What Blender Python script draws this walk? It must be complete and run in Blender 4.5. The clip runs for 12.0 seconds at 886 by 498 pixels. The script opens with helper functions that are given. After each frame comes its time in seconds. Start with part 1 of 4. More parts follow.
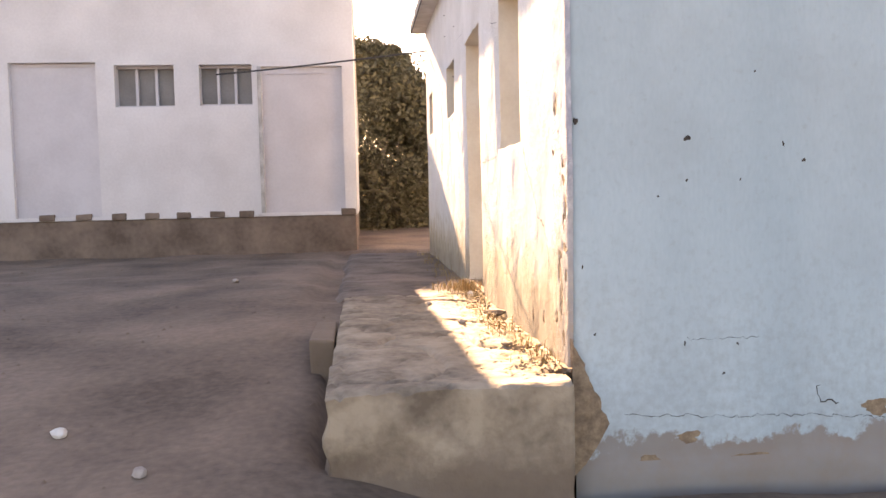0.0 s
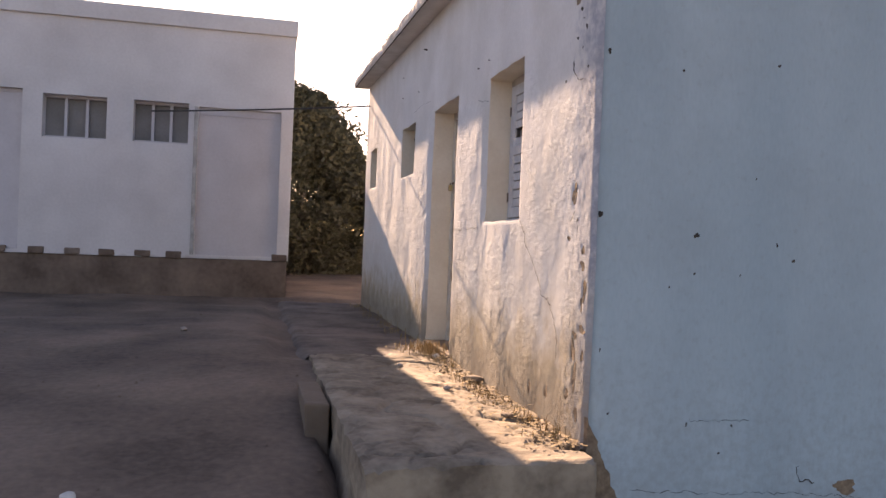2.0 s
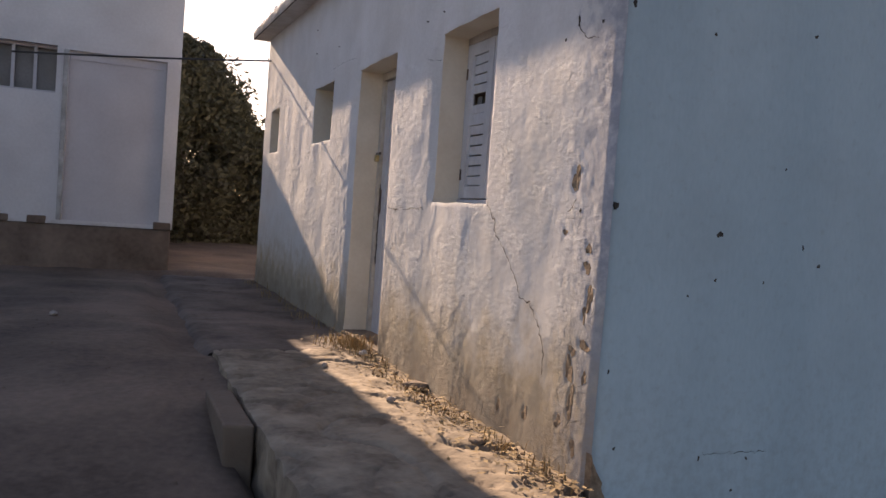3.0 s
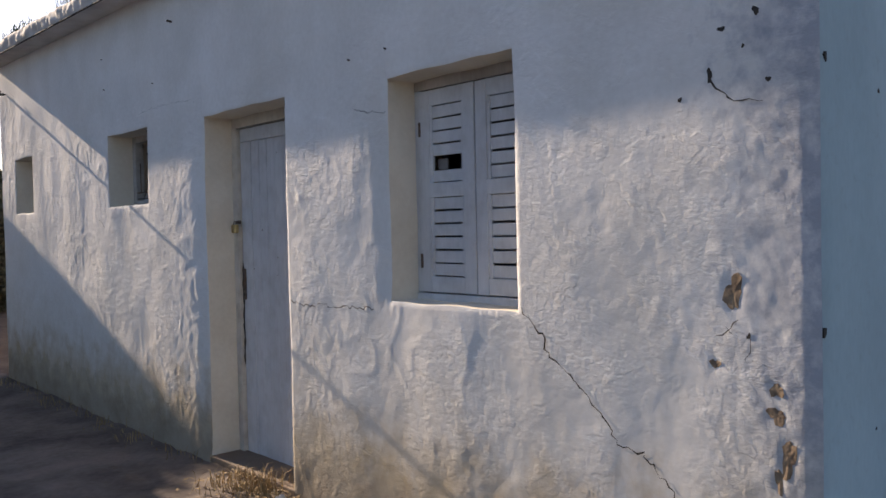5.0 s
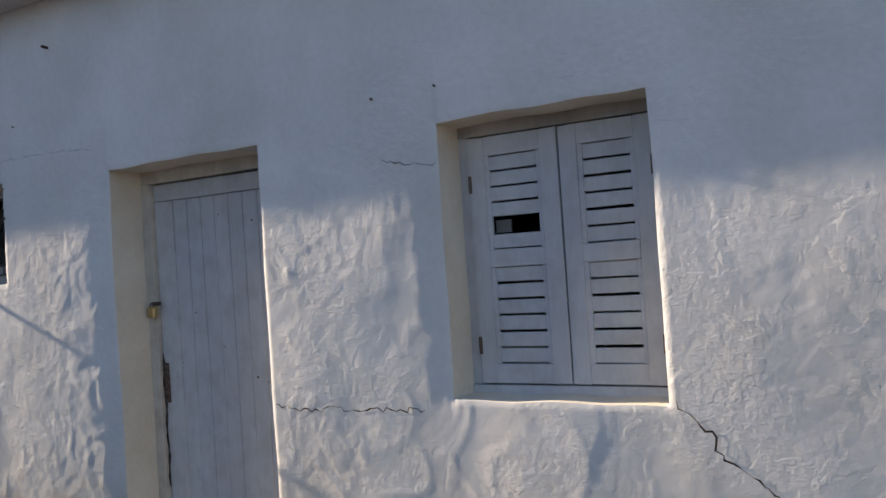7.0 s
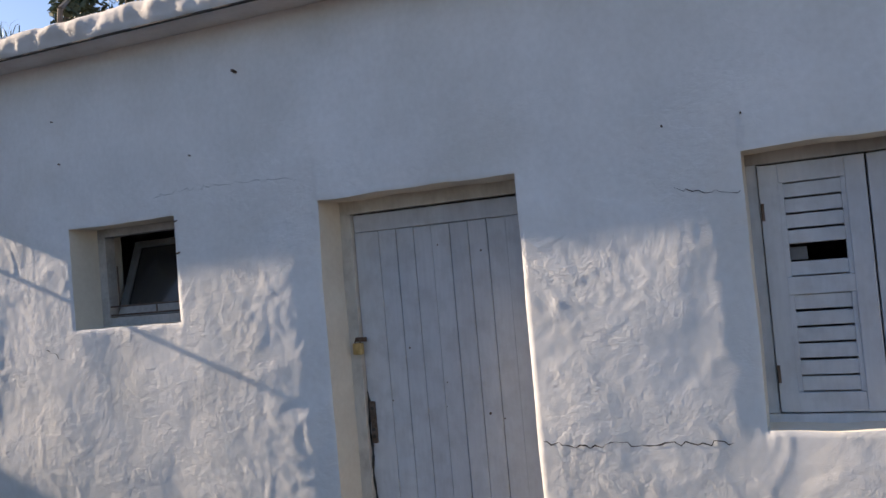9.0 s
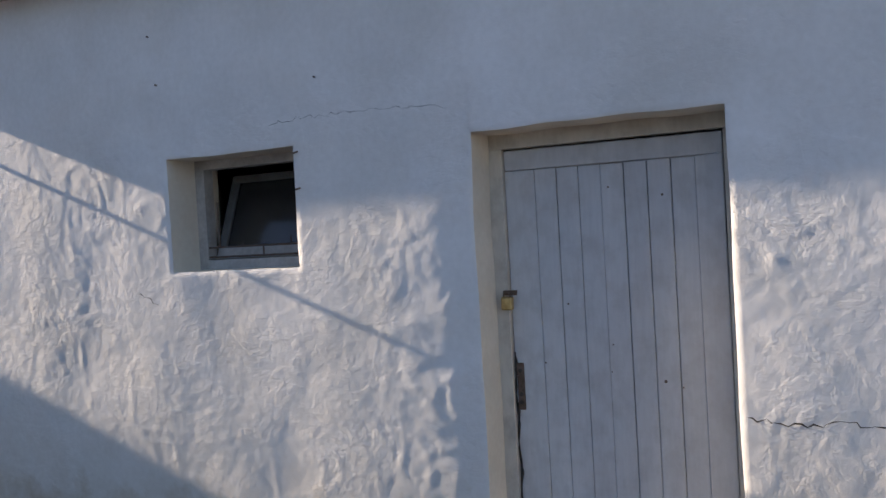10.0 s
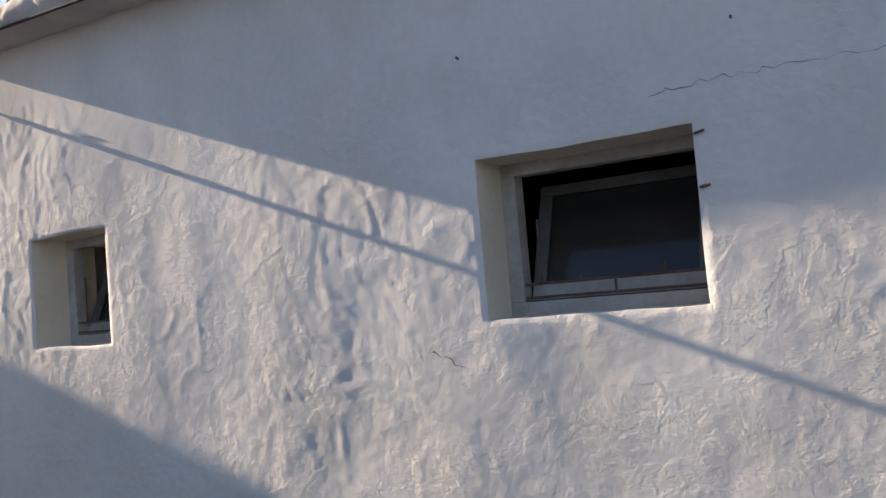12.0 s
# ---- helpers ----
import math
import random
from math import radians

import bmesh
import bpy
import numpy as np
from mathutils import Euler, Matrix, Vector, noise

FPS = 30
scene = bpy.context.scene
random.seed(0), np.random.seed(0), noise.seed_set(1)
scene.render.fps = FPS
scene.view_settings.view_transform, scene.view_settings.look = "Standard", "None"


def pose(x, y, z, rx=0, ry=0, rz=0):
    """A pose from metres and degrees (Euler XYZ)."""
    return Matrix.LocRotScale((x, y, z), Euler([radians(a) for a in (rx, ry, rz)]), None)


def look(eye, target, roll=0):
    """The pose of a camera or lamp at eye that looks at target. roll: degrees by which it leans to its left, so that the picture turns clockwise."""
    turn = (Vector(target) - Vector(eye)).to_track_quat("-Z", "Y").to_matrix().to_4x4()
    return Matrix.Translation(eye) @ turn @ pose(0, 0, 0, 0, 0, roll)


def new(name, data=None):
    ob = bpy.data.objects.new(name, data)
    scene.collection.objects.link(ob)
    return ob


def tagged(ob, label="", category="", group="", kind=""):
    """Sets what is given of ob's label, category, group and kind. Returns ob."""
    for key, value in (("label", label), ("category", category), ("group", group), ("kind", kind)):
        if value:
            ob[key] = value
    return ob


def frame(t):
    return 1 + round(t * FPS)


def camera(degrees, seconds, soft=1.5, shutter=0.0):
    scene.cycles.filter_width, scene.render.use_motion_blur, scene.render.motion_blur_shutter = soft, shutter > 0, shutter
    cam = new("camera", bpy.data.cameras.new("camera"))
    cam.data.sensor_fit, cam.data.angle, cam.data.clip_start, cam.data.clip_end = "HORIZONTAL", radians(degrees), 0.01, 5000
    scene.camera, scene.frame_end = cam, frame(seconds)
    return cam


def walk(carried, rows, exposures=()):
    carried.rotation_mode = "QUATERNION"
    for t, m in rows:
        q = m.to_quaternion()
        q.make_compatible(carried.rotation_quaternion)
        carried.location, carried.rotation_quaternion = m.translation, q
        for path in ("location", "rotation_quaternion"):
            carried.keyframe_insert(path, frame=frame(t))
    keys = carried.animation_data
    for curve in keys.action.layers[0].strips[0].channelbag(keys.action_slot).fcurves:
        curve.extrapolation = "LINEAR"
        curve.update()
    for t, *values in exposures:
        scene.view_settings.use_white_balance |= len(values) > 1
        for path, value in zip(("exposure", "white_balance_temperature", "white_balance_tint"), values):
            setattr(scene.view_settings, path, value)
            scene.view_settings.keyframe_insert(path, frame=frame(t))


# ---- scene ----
cam = camera(56.7, 12.0)
PATH = [
    (0, (-0.837, -2.779, 1.598), (-0.652, -0.791, 1.474), -1.3),
    (0.5, (-1.114, -2.811, 1.686), (-0.892, -0.825, 1.765), -0.2),
    (1, (-1.3, -2.87, 1.757), (-0.952, -0.903, 1.854), -0.3),
    (1.5, (-1.392, -2.866, 1.769), (-1.049, -0.9, 1.896), 1.5),
    (2, (-1.474, -2.825, 1.746), (-1.015, -0.878, 1.73), 2.3),
    (2.5, (-1.525, -2.44, 1.769), (-0.926, -0.532, 1.741), 0.5),
    (2.7, (-1.56, -2.24, 1.782), (-0.899, -0.354, 1.722), 2.0),
    (4.3, (-2.071, -0.894, 2.099), (-0.859, 0.693, 1.991), 0.3),
    (4.5, (-2.108, -0.741, 2.136), (-0.811, 0.777, 2.026), -1.6),
    (5, (-2.144, -0.365, 2.197), (-0.797, 1.112, 2.143), -1.2),
    (5.5, (-2.148, -0.012, 2.272), (-0.718, 1.386, 2.303), -0.6),
    (6, (-2.279, 0.338, 2.301), (-0.708, 1.573, 2.384), -0.7),
    (6.5, (-2.383, 0.636, 2.347), (-0.715, 1.741, 2.354), -0.3),
    (7, (-2.372, 0.952, 2.35), (-0.64, 1.952, 2.382), -3.8),
    (7.2, (-2.402, 1.079, 2.347), (-0.687, 2.107, 2.408), -3.1),
    (8.8, (-2.855, 1.997, 2.491), (-1.032, 2.818, 2.527), -4.9),
    (9, (-2.88, 2.124, 2.485), (-1.059, 2.95, 2.553), -5.0),
    (9.5, (-2.885, 2.453, 2.518), (-1.073, 3.294, 2.444), -5.0),
    (10, (-2.725, 2.843, 2.498), (-0.914, 3.691, 2.453), -3.3),
    (10.5, (-2.635, 3.253, 2.417), (-0.772, 3.975, 2.499), 1.3),
    (11, (-2.509, 3.598, 2.436), (-0.626, 4.268, 2.495), 0.8),
    (11.5, (-2.305, 3.947, 2.44), (-0.491, 4.768, 2.632), -2.0),
    (12, (-2.222, 4.275, 2.455), (-0.49, 5.268, 2.578), -4.8),
]
walk(cam, [(t, look(eye, target, roll)) for t, eye, target, roll in PATH],
     exposures=[(0, 2.95, 8300, 32), (0.5, 2.75, 8100, 32), (1.0, 2.45, 7800, 32), (1.5, 2.2, 7500, 32), (2.0, 1.72, 7150, 32), (2.5, 1.48, 6900, 32), (3.4, 1.05, 6500, 22),
                (4.3, 1.08, 6000, 21), (5.5, 1.11, 5930, 18), (7.2, 1.15, 5800, 16), (9.0, 1.33, 5800, 18), (10.5, 1.37, 5740, 18), (12.0, 1.42, 6050, 18)])


# ---- world, sun ----
SUN_SIDE, SUN_RISE = -0.063, 0.385          # sideways and upwards per metre along +y
sun_way = Vector((SUN_SIDE, 1.0, SUN_RISE)).normalized()
world = bpy.data.worlds.new("world")
scene.world = world
world.use_nodes = True
wn = world.node_tree
sky = wn.nodes.new("ShaderNodeTexSky")
sky.sky_type, sky.sun_disc = "NISHITA", False
sky.sun_elevation = math.asin(sun_way.z)
sky.sun_rotation = SUN_SIDE
sky.dust_density, sky.air_density = 0.8, 1.0
wn.links.new(sky.outputs[0], wn.nodes["Background"].inputs[0])
wn.nodes["Background"].inputs[1].default_value = 0.063
sun = new("sun", bpy.data.lights.new("sun", "SUN"))
sun.data.energy, sun.data.angle, sun.data.color = 5.0, radians(0.42), (1.0, 0.79, 0.52)
sun.matrix_world = look(sun_way * 50, (0, 0, 0))


# ---- materials ----
def surface(name, stops, scale, rough=0.85, bump=0.2, grain=60.0, metal=0.0, stretch=(1, 1, 1), depth=0.01):
    """Two scales of mottling between the colours in stops, with grain in the relief."""
    m = bpy.data.materials.new(name)
    m.use_nodes = True
    n, l = m.node_tree.nodes, m.node_tree.links
    b = n["Principled BSDF"]
    b.inputs["Roughness"].default_value, b.inputs["Metallic"].default_value = rough, metal
    co, mp = n.new("ShaderNodeTexCoord"), n.new("ShaderNodeMapping")
    mp.inputs["Scale"].default_value = stretch
    l.new(co.outputs["Object"], mp.inputs[0])
    big, fine, mix = n.new("ShaderNodeTexNoise"), n.new("ShaderNodeTexNoise"), n.new("ShaderNodeMath")
    big.inputs["Scale"].default_value, big.inputs["Detail"].default_value = scale, 6
    fine.inputs["Scale"].default_value, fine.inputs["Detail"].default_value = grain, 4
    for t in (big, fine):
        l.new(mp.outputs[0], t.inputs["Vector"])
    mix.operation = "MULTIPLY_ADD"
    mix.inputs[1].default_value = 0.35
    l.new(fine.outputs[0], mix.inputs[0])
    sub = n.new("ShaderNodeMath")
    sub.operation = "MULTIPLY_ADD"
    sub.inputs[1].default_value, sub.inputs[2].default_value = 1.0, -0.17
    l.new(big.outputs[0], sub.inputs[0])
    l.new(sub.outputs[0], mix.inputs[2])
    ramp = n.new("ShaderNodeValToRGB")
    ramp.color_ramp.elements[0].position, ramp.color_ramp.elements[1].position = 0.3, 0.7
    for i, c in enumerate(stops):
        if i >= 2:
            e = ramp.color_ramp.elements.new(0.5)
            e.color = (*c, 1)
    ramp.color_ramp.elements[0].color, ramp.color_ramp.elements[-1].color = (*stops[0], 1), (*stops[1], 1)
    l.new(mix.outputs[0], ramp.inputs[0])
    l.new(ramp.outputs[0], b.inputs["Base Color"])
    bp = n.new("ShaderNodeBump")
    bp.inputs["Strength"].default_value, bp.inputs["Distance"].default_value = bump, depth
    l.new(mix.outputs[0], bp.inputs["Height"])
    l.new(bp.outputs[0], b.inputs["Normal"])
    return m


def stained(m, colour, low, high, scale, amount=0.8, axis="Z", spread=0.5, full=0.8):
    """Lays a noise-shaped tone over m, stain and painted shade alike, full at the height low and gone at high."""
    n, l = m.node_tree.nodes, m.node_tree.links
    b = n["Principled BSDF"]
    src = b.inputs["Base Color"].links[0].from_socket
    co, sp, ns = n.new("ShaderNodeTexCoord"), n.new("ShaderNodeSeparateXYZ"), n.new("ShaderNodeTexNoise")
    ns.inputs["Scale"].default_value, ns.inputs["Detail"].default_value = scale, 8
    ns.inputs["Roughness"].default_value = 0.65
    l.new(co.outputs["Object"], sp.inputs[0])
    l.new(co.outputs["Object"], ns.inputs["Vector"])
    mr = n.new("ShaderNodeMapRange")
    mr.inputs["From Min"].default_value, mr.inputs["From Max"].default_value = low, high
    mr.inputs["To Min"].default_value, mr.inputs["To Max"].default_value = spread, -spread
    l.new(sp.outputs[axis], mr.inputs["Value"])
    ad = n.new("ShaderNodeMath")
    ad.operation = "ADD"
    l.new(mr.outputs[0], ad.inputs[0])
    l.new(ns.outputs[0], ad.inputs[1])
    edge = n.new("ShaderNodeMapRange")
    edge.inputs["From Min"].default_value, edge.inputs["From Max"].default_value = 0.45, full
    edge.inputs["To Max"].default_value = amount
    l.new(ad.outputs[0], edge.inputs["Value"])
    mx = n.new("ShaderNodeMix")
    mx.data_type = "RGBA"
    mx.inputs["B"].default_value = (*colour, 1)
    for s in mx.inputs:
        if s.identifier == "B_Color":
            s.default_value = (*colour, 1)
    l.new(edge.outputs[0], mx.inputs[0])
    l.new(src, next(s for s in mx.inputs if s.identifier == "A_Color"))
    l.new(next(s for s in mx.outputs if s.identifier == "Result_Color"), b.inputs["Base Color"])
    return m


LIME = stained(surface("whitewashed_plaster", [(0.72, 0.71, 0.68), (0.86, 0.85, 0.83)], 2.2, 0.92, 0.2, 38, depth=0.006),
               (0.42, 0.31, 0.155), 0.98, 1.78, 4.5, 0.9, spread=0.42)
# dark-brown damp stain, raised and strengthened to paint in the foot's shade too
stained(LIME, (0.14, 0.10, 0.06), 0.92, 1.42, 8.0, 0.92, spread=0.42)


def crackle(m, depth, strength):
    """Adds the ragged trowelled crust of old limewash to m's relief, thick in some places and thin in others."""
    n, l = m.node_tree.nodes, m.node_tree.links
    b = n["Principled BSDF"]
    below = b.inputs["Normal"].links[0].from_socket
    co, mp = n.new("ShaderNodeTexCoord"), n.new("ShaderNodeMapping")
    mp.inputs["Scale"].default_value = (1, 1, 1.3)
    l.new(co.outputs["Object"], mp.inputs[0])
    crust, where, flakes = n.new("ShaderNodeTexNoise"), n.new("ShaderNodeTexNoise"), n.new("ShaderNodeTexVoronoi")
    crust.inputs["Scale"].default_value, crust.inputs["Detail"].default_value = 26, 10
    crust.inputs["Roughness"].default_value, crust.inputs["Distortion"].default_value = 0.7, 0.2
    where.inputs["Scale"].default_value, where.inputs["Detail"].default_value = 2.3, 3
    flakes.inputs["Scale"].default_value = 13
    for t in (crust, where):
        l.new(mp.outputs[0], t.inputs["Vector"])
    bend = n.new("ShaderNodeMix")
    bend.data_type = "RGBA"
    bend.blend_type = "ADD"
    bend.inputs[0].default_value = 0.08
    l.new(mp.outputs[0], next(s for s in bend.inputs if s.identifier == "A_Color"))
    l.new(crust.outputs["Color"], next(s for s in bend.inputs if s.identifier == "B_Color"))
    l.new(next(s for s in bend.outputs if s.identifier == "Result_Color"), flakes.inputs["Vector"])
    amt = n.new("ShaderNodeMapRange")
    amt.inputs["From Min"].default_value, amt.inputs["From Max"].default_value = 0.38, 0.62
    amt.inputs["To Min"].default_value, amt.inputs["To Max"].default_value = 0.08, 1.0
    l.new(where.outputs[0], amt.inputs["Value"])
    sep, upper, both = n.new("ShaderNodeSeparateXYZ"), n.new("ShaderNodeMapRange"), n.new("ShaderNodeMath")
    upper.inputs["From Min"].default_value, upper.inputs["From Max"].default_value = 2.95, 3.3
    upper.inputs["To Min"].default_value, upper.inputs["To Max"].default_value = 1.0, 0.15
    both.operation = "MULTIPLY"
    l.new(co.outputs["Object"], sep.inputs[0])
    l.new(sep.outputs["Z"], upper.inputs["Value"])
    l.new(amt.outputs[0], both.inputs[0])
    l.new(upper.outputs[0], both.inputs[1])
    mul, add = n.new("ShaderNodeMath"), n.new("ShaderNodeMath")
    mul.operation, add.operation = "MULTIPLY", "MULTIPLY_ADD"
    add.inputs[1].default_value = 0.2
    l.new(flakes.outputs["Distance"], add.inputs[0])
    l.new(crust.outputs[0], add.inputs[2])
    l.new(add.outputs[0], mul.inputs[0])
    l.new(both.outputs[0], mul.inputs[1])
    total = mul.outputs[0]
    for size, waves, weight in ((3.6, 2.1, 0.32), (8.5, 1.5, 0.15)):
        sheet, times, rest, lip = n.new("ShaderNodeTexNoise"), n.new("ShaderNodeMath"), n.new("ShaderNodeMath"), n.new("ShaderNodeMapRange")
        sheet.inputs["Scale"].default_value, sheet.inputs["Detail"].default_value = size, 9
        sheet.inputs["Roughness"].default_value, sheet.inputs["Distortion"].default_value = 0.62, 0.25
        times.operation, rest.operation = "MULTIPLY", "FRACT"
        times.inputs[1].default_value = waves
        lip.inputs["From Min"].default_value, lip.inputs["From Max"].default_value = 0.0, 0.07
        l.new(mp.outputs[0], sheet.inputs["Vector"])
        l.new(sheet.outputs[0], times.inputs[0])
        l.new(times.outputs[0], rest.inputs[0])
        l.new(rest.outputs[0], lip.inputs["Value"])
        slope, tread, join = n.new("ShaderNodeMath"), n.new("ShaderNodeMath"), n.new("ShaderNodeMath")
        slope.operation, tread.operation, join.operation = "SUBTRACT", "MULTIPLY", "MULTIPLY_ADD"
        slope.inputs[0].default_value = 1.0
        l.new(rest.outputs[0], slope.inputs[1])
        l.new(slope.outputs[0], tread.inputs[0])
        l.new(lip.outputs[0], tread.inputs[1])
        thick = n.new("ShaderNodeMath")
        thick.operation = "MULTIPLY"
        thick.inputs[1].default_value = weight
        l.new(both.outputs[0], thick.inputs[0])
        l.new(tread.outputs[0], join.inputs[0])
        l.new(thick.outputs[0], join.inputs[1])
        l.new(total, join.inputs[2])
        total = join.outputs[0]
    bp = n.new("ShaderNodeBump")
    bp.inputs["Strength"].default_value, bp.inputs["Distance"].default_value = strength, depth
    l.new(total, bp.inputs["Height"])
    l.new(below, bp.inputs["Normal"])
    l.new(bp.outputs[0], b.inputs["Normal"])
    return m


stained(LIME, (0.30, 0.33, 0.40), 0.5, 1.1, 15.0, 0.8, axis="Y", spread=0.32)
stained(LIME, (0.58, 0.50, 0.36), -2.0, 8.0, 1.4, 0.2, spread=0.06)
stained(LIME, (0.47, 0.42, 0.33), 1.1, 2.3, 2.2, 0.6, spread=0.25)
crackle(LIME, 0.012, 0.44)
# cream tone of the opening reveals, yellower than the wall's white
CREAM = surface("cream_reveal", [(0.66, 0.60, 0.49), (0.79, 0.74, 0.63)], 3.0, 0.9, 0.2, 45, depth=0.004)
BLUEWASH = stained(surface("pale_blue_wash", [(0.36, 0.47, 0.51), (0.46, 0.57, 0.60)], 1.6, 0.85, 0.12, 70, depth=0.004,
                           stretch=(1, 1, 0.35)), (0.25, 0.20, 0.16), 0.44, 0.66, 7.0, 0.95, spread=0.3, full=0.52)
stained(BLUEWASH, (0.30, 0.36, 0.38), 0.0, 5.0, 1.8, 0.5, spread=0.05)
stained(BLUEWASH, (0.24, 0.24, 0.24), 0.5, 1.5, 24.0, 0.4, spread=0.10)
FARWALL = stained(surface("far_white_wall", [(0.56, 0.54, 0.53), (0.70, 0.68, 0.67)], 1.2, 0.9, 0.15, 30),
                  (0.30, 0.23, 0.18), 0.48, 0.72, 4.0, 0.9)
FARPANEL = surface("grey_metal_panel", [(0.47, 0.45, 0.46), (0.57, 0.55, 0.56)], 1.5, 0.6, 0.1, 30)
DIRT = surface("brown_earth", [(0.09, 0.064, 0.046), (0.25, 0.18, 0.13)], 1.1, 0.95, 0.8, 22, depth=0.03)
CONCRETE = stained(surface("worn_concrete", [(0.15, 0.115, 0.08), (0.38, 0.31, 0.225)], 5.0, 0.93, 0.8, 26, depth=0.02),
                   (0.17, 0.125, 0.09), 0.45, 0.85, 6.0, 0.85)
PATHEARTH = surface("trodden_path", [(0.09, 0.068, 0.053), (0.23, 0.18, 0.145)], 2.6, 0.95, 0.8, 24, depth=0.02)
SLAB = stained(surface("roof_slab_lime", [(0.66, 0.64, 0.60), (0.80, 0.78, 0.75)], 4.0, 0.9, 0.4, 40), (0.25, 0.18, 0.11), 3.78, 3.62, 5.0, 0.35)
MUD = surface("bare_mud", [(0.17, 0.12, 0.08), (0.33, 0.245, 0.16)], 25, 0.95, 0.6, 90)
DARKGAP = surface("dark_crack_and_shadow", [(0.035, 0.03, 0.026), (0.07, 0.06, 0.05)], 30, 0.95, 0.2, 90)
GREYPAINT = surface("grey_white_paint", [(0.49, 0.50, 0.525), (0.63, 0.64, 0.655)], 4.0, 0.6, 0.15, 70, stretch=(1, 1, 0.15), depth=0.003)
stained(GREYPAINT, (0.24, 0.22, 0.20), -3.0, 6.0, 9.0, 0.38, spread=0.03)
BAREWOOD = surface("weathered_wood", [(0.26, 0.24, 0.22), (0.50, 0.47, 0.44)], 6.0, 0.8, 0.3, 60, stretch=(1, 1, 0.12), depth=0.003)
DOORPAINT = stained(surface("worn_cream_paint", [(0.50, 0.47, 0.41), (0.66, 0.63, 0.56)], 5.0, 0.75, 0.3, 60, stretch=(1, 1, 0.3), depth=0.003),
                    (0.17, 0.13, 0.09), -3.0, 6.0, 10.0, 0.5, spread=0.03)
BRASS = surface("dull_brass", [(0.42, 0.30, 0.12), (0.60, 0.46, 0.22)], 40, 0.4, 0.1, 120, metal=0.9)
SASHGREY = surface("dull_grey_sash", [(0.07, 0.07, 0.067), (0.14, 0.14, 0.135)], 6.0, 0.6, 0.15, 60)
OLDPAINT = stained(surface("dirty_frame_paint", [(0.34, 0.33, 0.31), (0.52, 0.51, 0.49)], 7.0, 0.75, 0.3, 70, depth=0.003),
                   (0.13, 0.11, 0.09), -3.0, 6.0, 12.0, 0.5, spread=0.03)
IRON = surface("rusty_iron", [(0.10, 0.07, 0.05), (0.20, 0.15, 0.12)], 30, 0.7, 0.3, 120, metal=0.6)
CABLE = surface("black_cable", [(0.03, 0.03, 0.03), (0.06, 0.06, 0.06)], 30, 0.6, 0.1, 90)
LEAF = surface("dark_leaves", [(0.06, 0.06, 0.03), (0.15, 0.135, 0.075)], 3.0, 0.7, 0.1, 20)
GUMLEAF = surface("grey_green_leaves", [(0.05, 0.07, 0.04), (0.11, 0.13, 0.07)], 3.0, 0.6, 0.1, 20)
BARK = surface("grey_bark", [(0.13, 0.10, 0.08), (0.28, 0.24, 0.2)], 5.0, 0.9, 0.6, 30, stretch=(1, 1, 0.2))
STRAW = surface("dry_grass", [(0.19, 0.13, 0.06), (0.40, 0.29, 0.14)], 8.0, 0.9, 0.1, 40)
STONE = surface("rubble_stone", [(0.24, 0.20, 0.17), (0.42, 0.37, 0.33)], 8.0, 0.95, 0.6, 50)
PALESTONE = surface("pale_stone", [(0.55, 0.52, 0.47), (0.7, 0.67, 0.62)], 8.0, 0.9, 0.4, 50)
PLINTH = surface("earthy_plinth_stone", [(0.11, 0.078, 0.058), (0.23, 0.17, 0.13)], 2.0, 0.95, 0.7, 18, depth=0.02)
# dark grey puts the unlit room's darkness into its surfaces
DARKROOM = surface("dark_unlit_interior", [(0.18, 0.17, 0.16), (0.26, 0.25, 0.24)], 2.0, 0.95, 0.2, 40)
GLASS = bpy.data.materials.new("dusty_glass")
GLASS.use_nodes = True
g_b = GLASS.node_tree.nodes["Principled BSDF"]
g_b.inputs["Base Color"].default_value = (0.17, 0.17, 0.17, 1)
g_b.inputs["Roughness"].default_value = 0.12
g_b.inputs["Specular IOR Level"].default_value = 0.15
g_b.inputs["Transmission Weight"].default_value = 0.85


# ---- mesh helpers ----
def mesh_of(name, bm, material, smooth=False):
    me = bpy.data.meshes.new(name)
    bm.normal_update()
    bm.to_mesh(me)
    bm.free()
    me.materials.append(material)
    if smooth:
        me.polygons.foreach_set("use_smooth", [True] * len(me.polygons))
    return me


def part(name, bm, material, parent=None, label="", smooth=False):
    ob = new(name, mesh_of(name, bm, material, smooth))
    if parent:
        ob.parent = parent
    return tagged(ob, label)


def raw(name, verts, faces, material, parent=None, smooth=True):
    me = bpy.data.meshes.new(name)
    me.from_pydata(verts, [], faces)
    me.materials.append(material)
    me.polygons.foreach_set("use_smooth", [smooth] * len(me.polygons))
    me.update()
    ob = new(name, me)
    if parent:
        ob.parent = parent
    return ob


def box(x0, x1, y0, y1, z0, z1, bevel=0.0, bm=None, wob=0.0):
    bm = bm or bmesh.new()
    m = Matrix.Translation(((x0 + x1) / 2, (y0 + y1) / 2, (z0 + z1) / 2)) @ Matrix.Diagonal((x1 - x0, y1 - y0, z1 - z0, 1))
    vs = bmesh.ops.create_cube(bm, size=1, matrix=m)["verts"]
    if wob:
        for v in vs:
            v.co += Vector([random.uniform(-wob, wob) for _ in range(3)])
    if bevel:
        es = list({e for v in vs for e in v.link_edges})
        bmesh.ops.bevel(bm, geom=es, offset=bevel, segments=2, affect="EDGES", profile=0.5)
    return bm


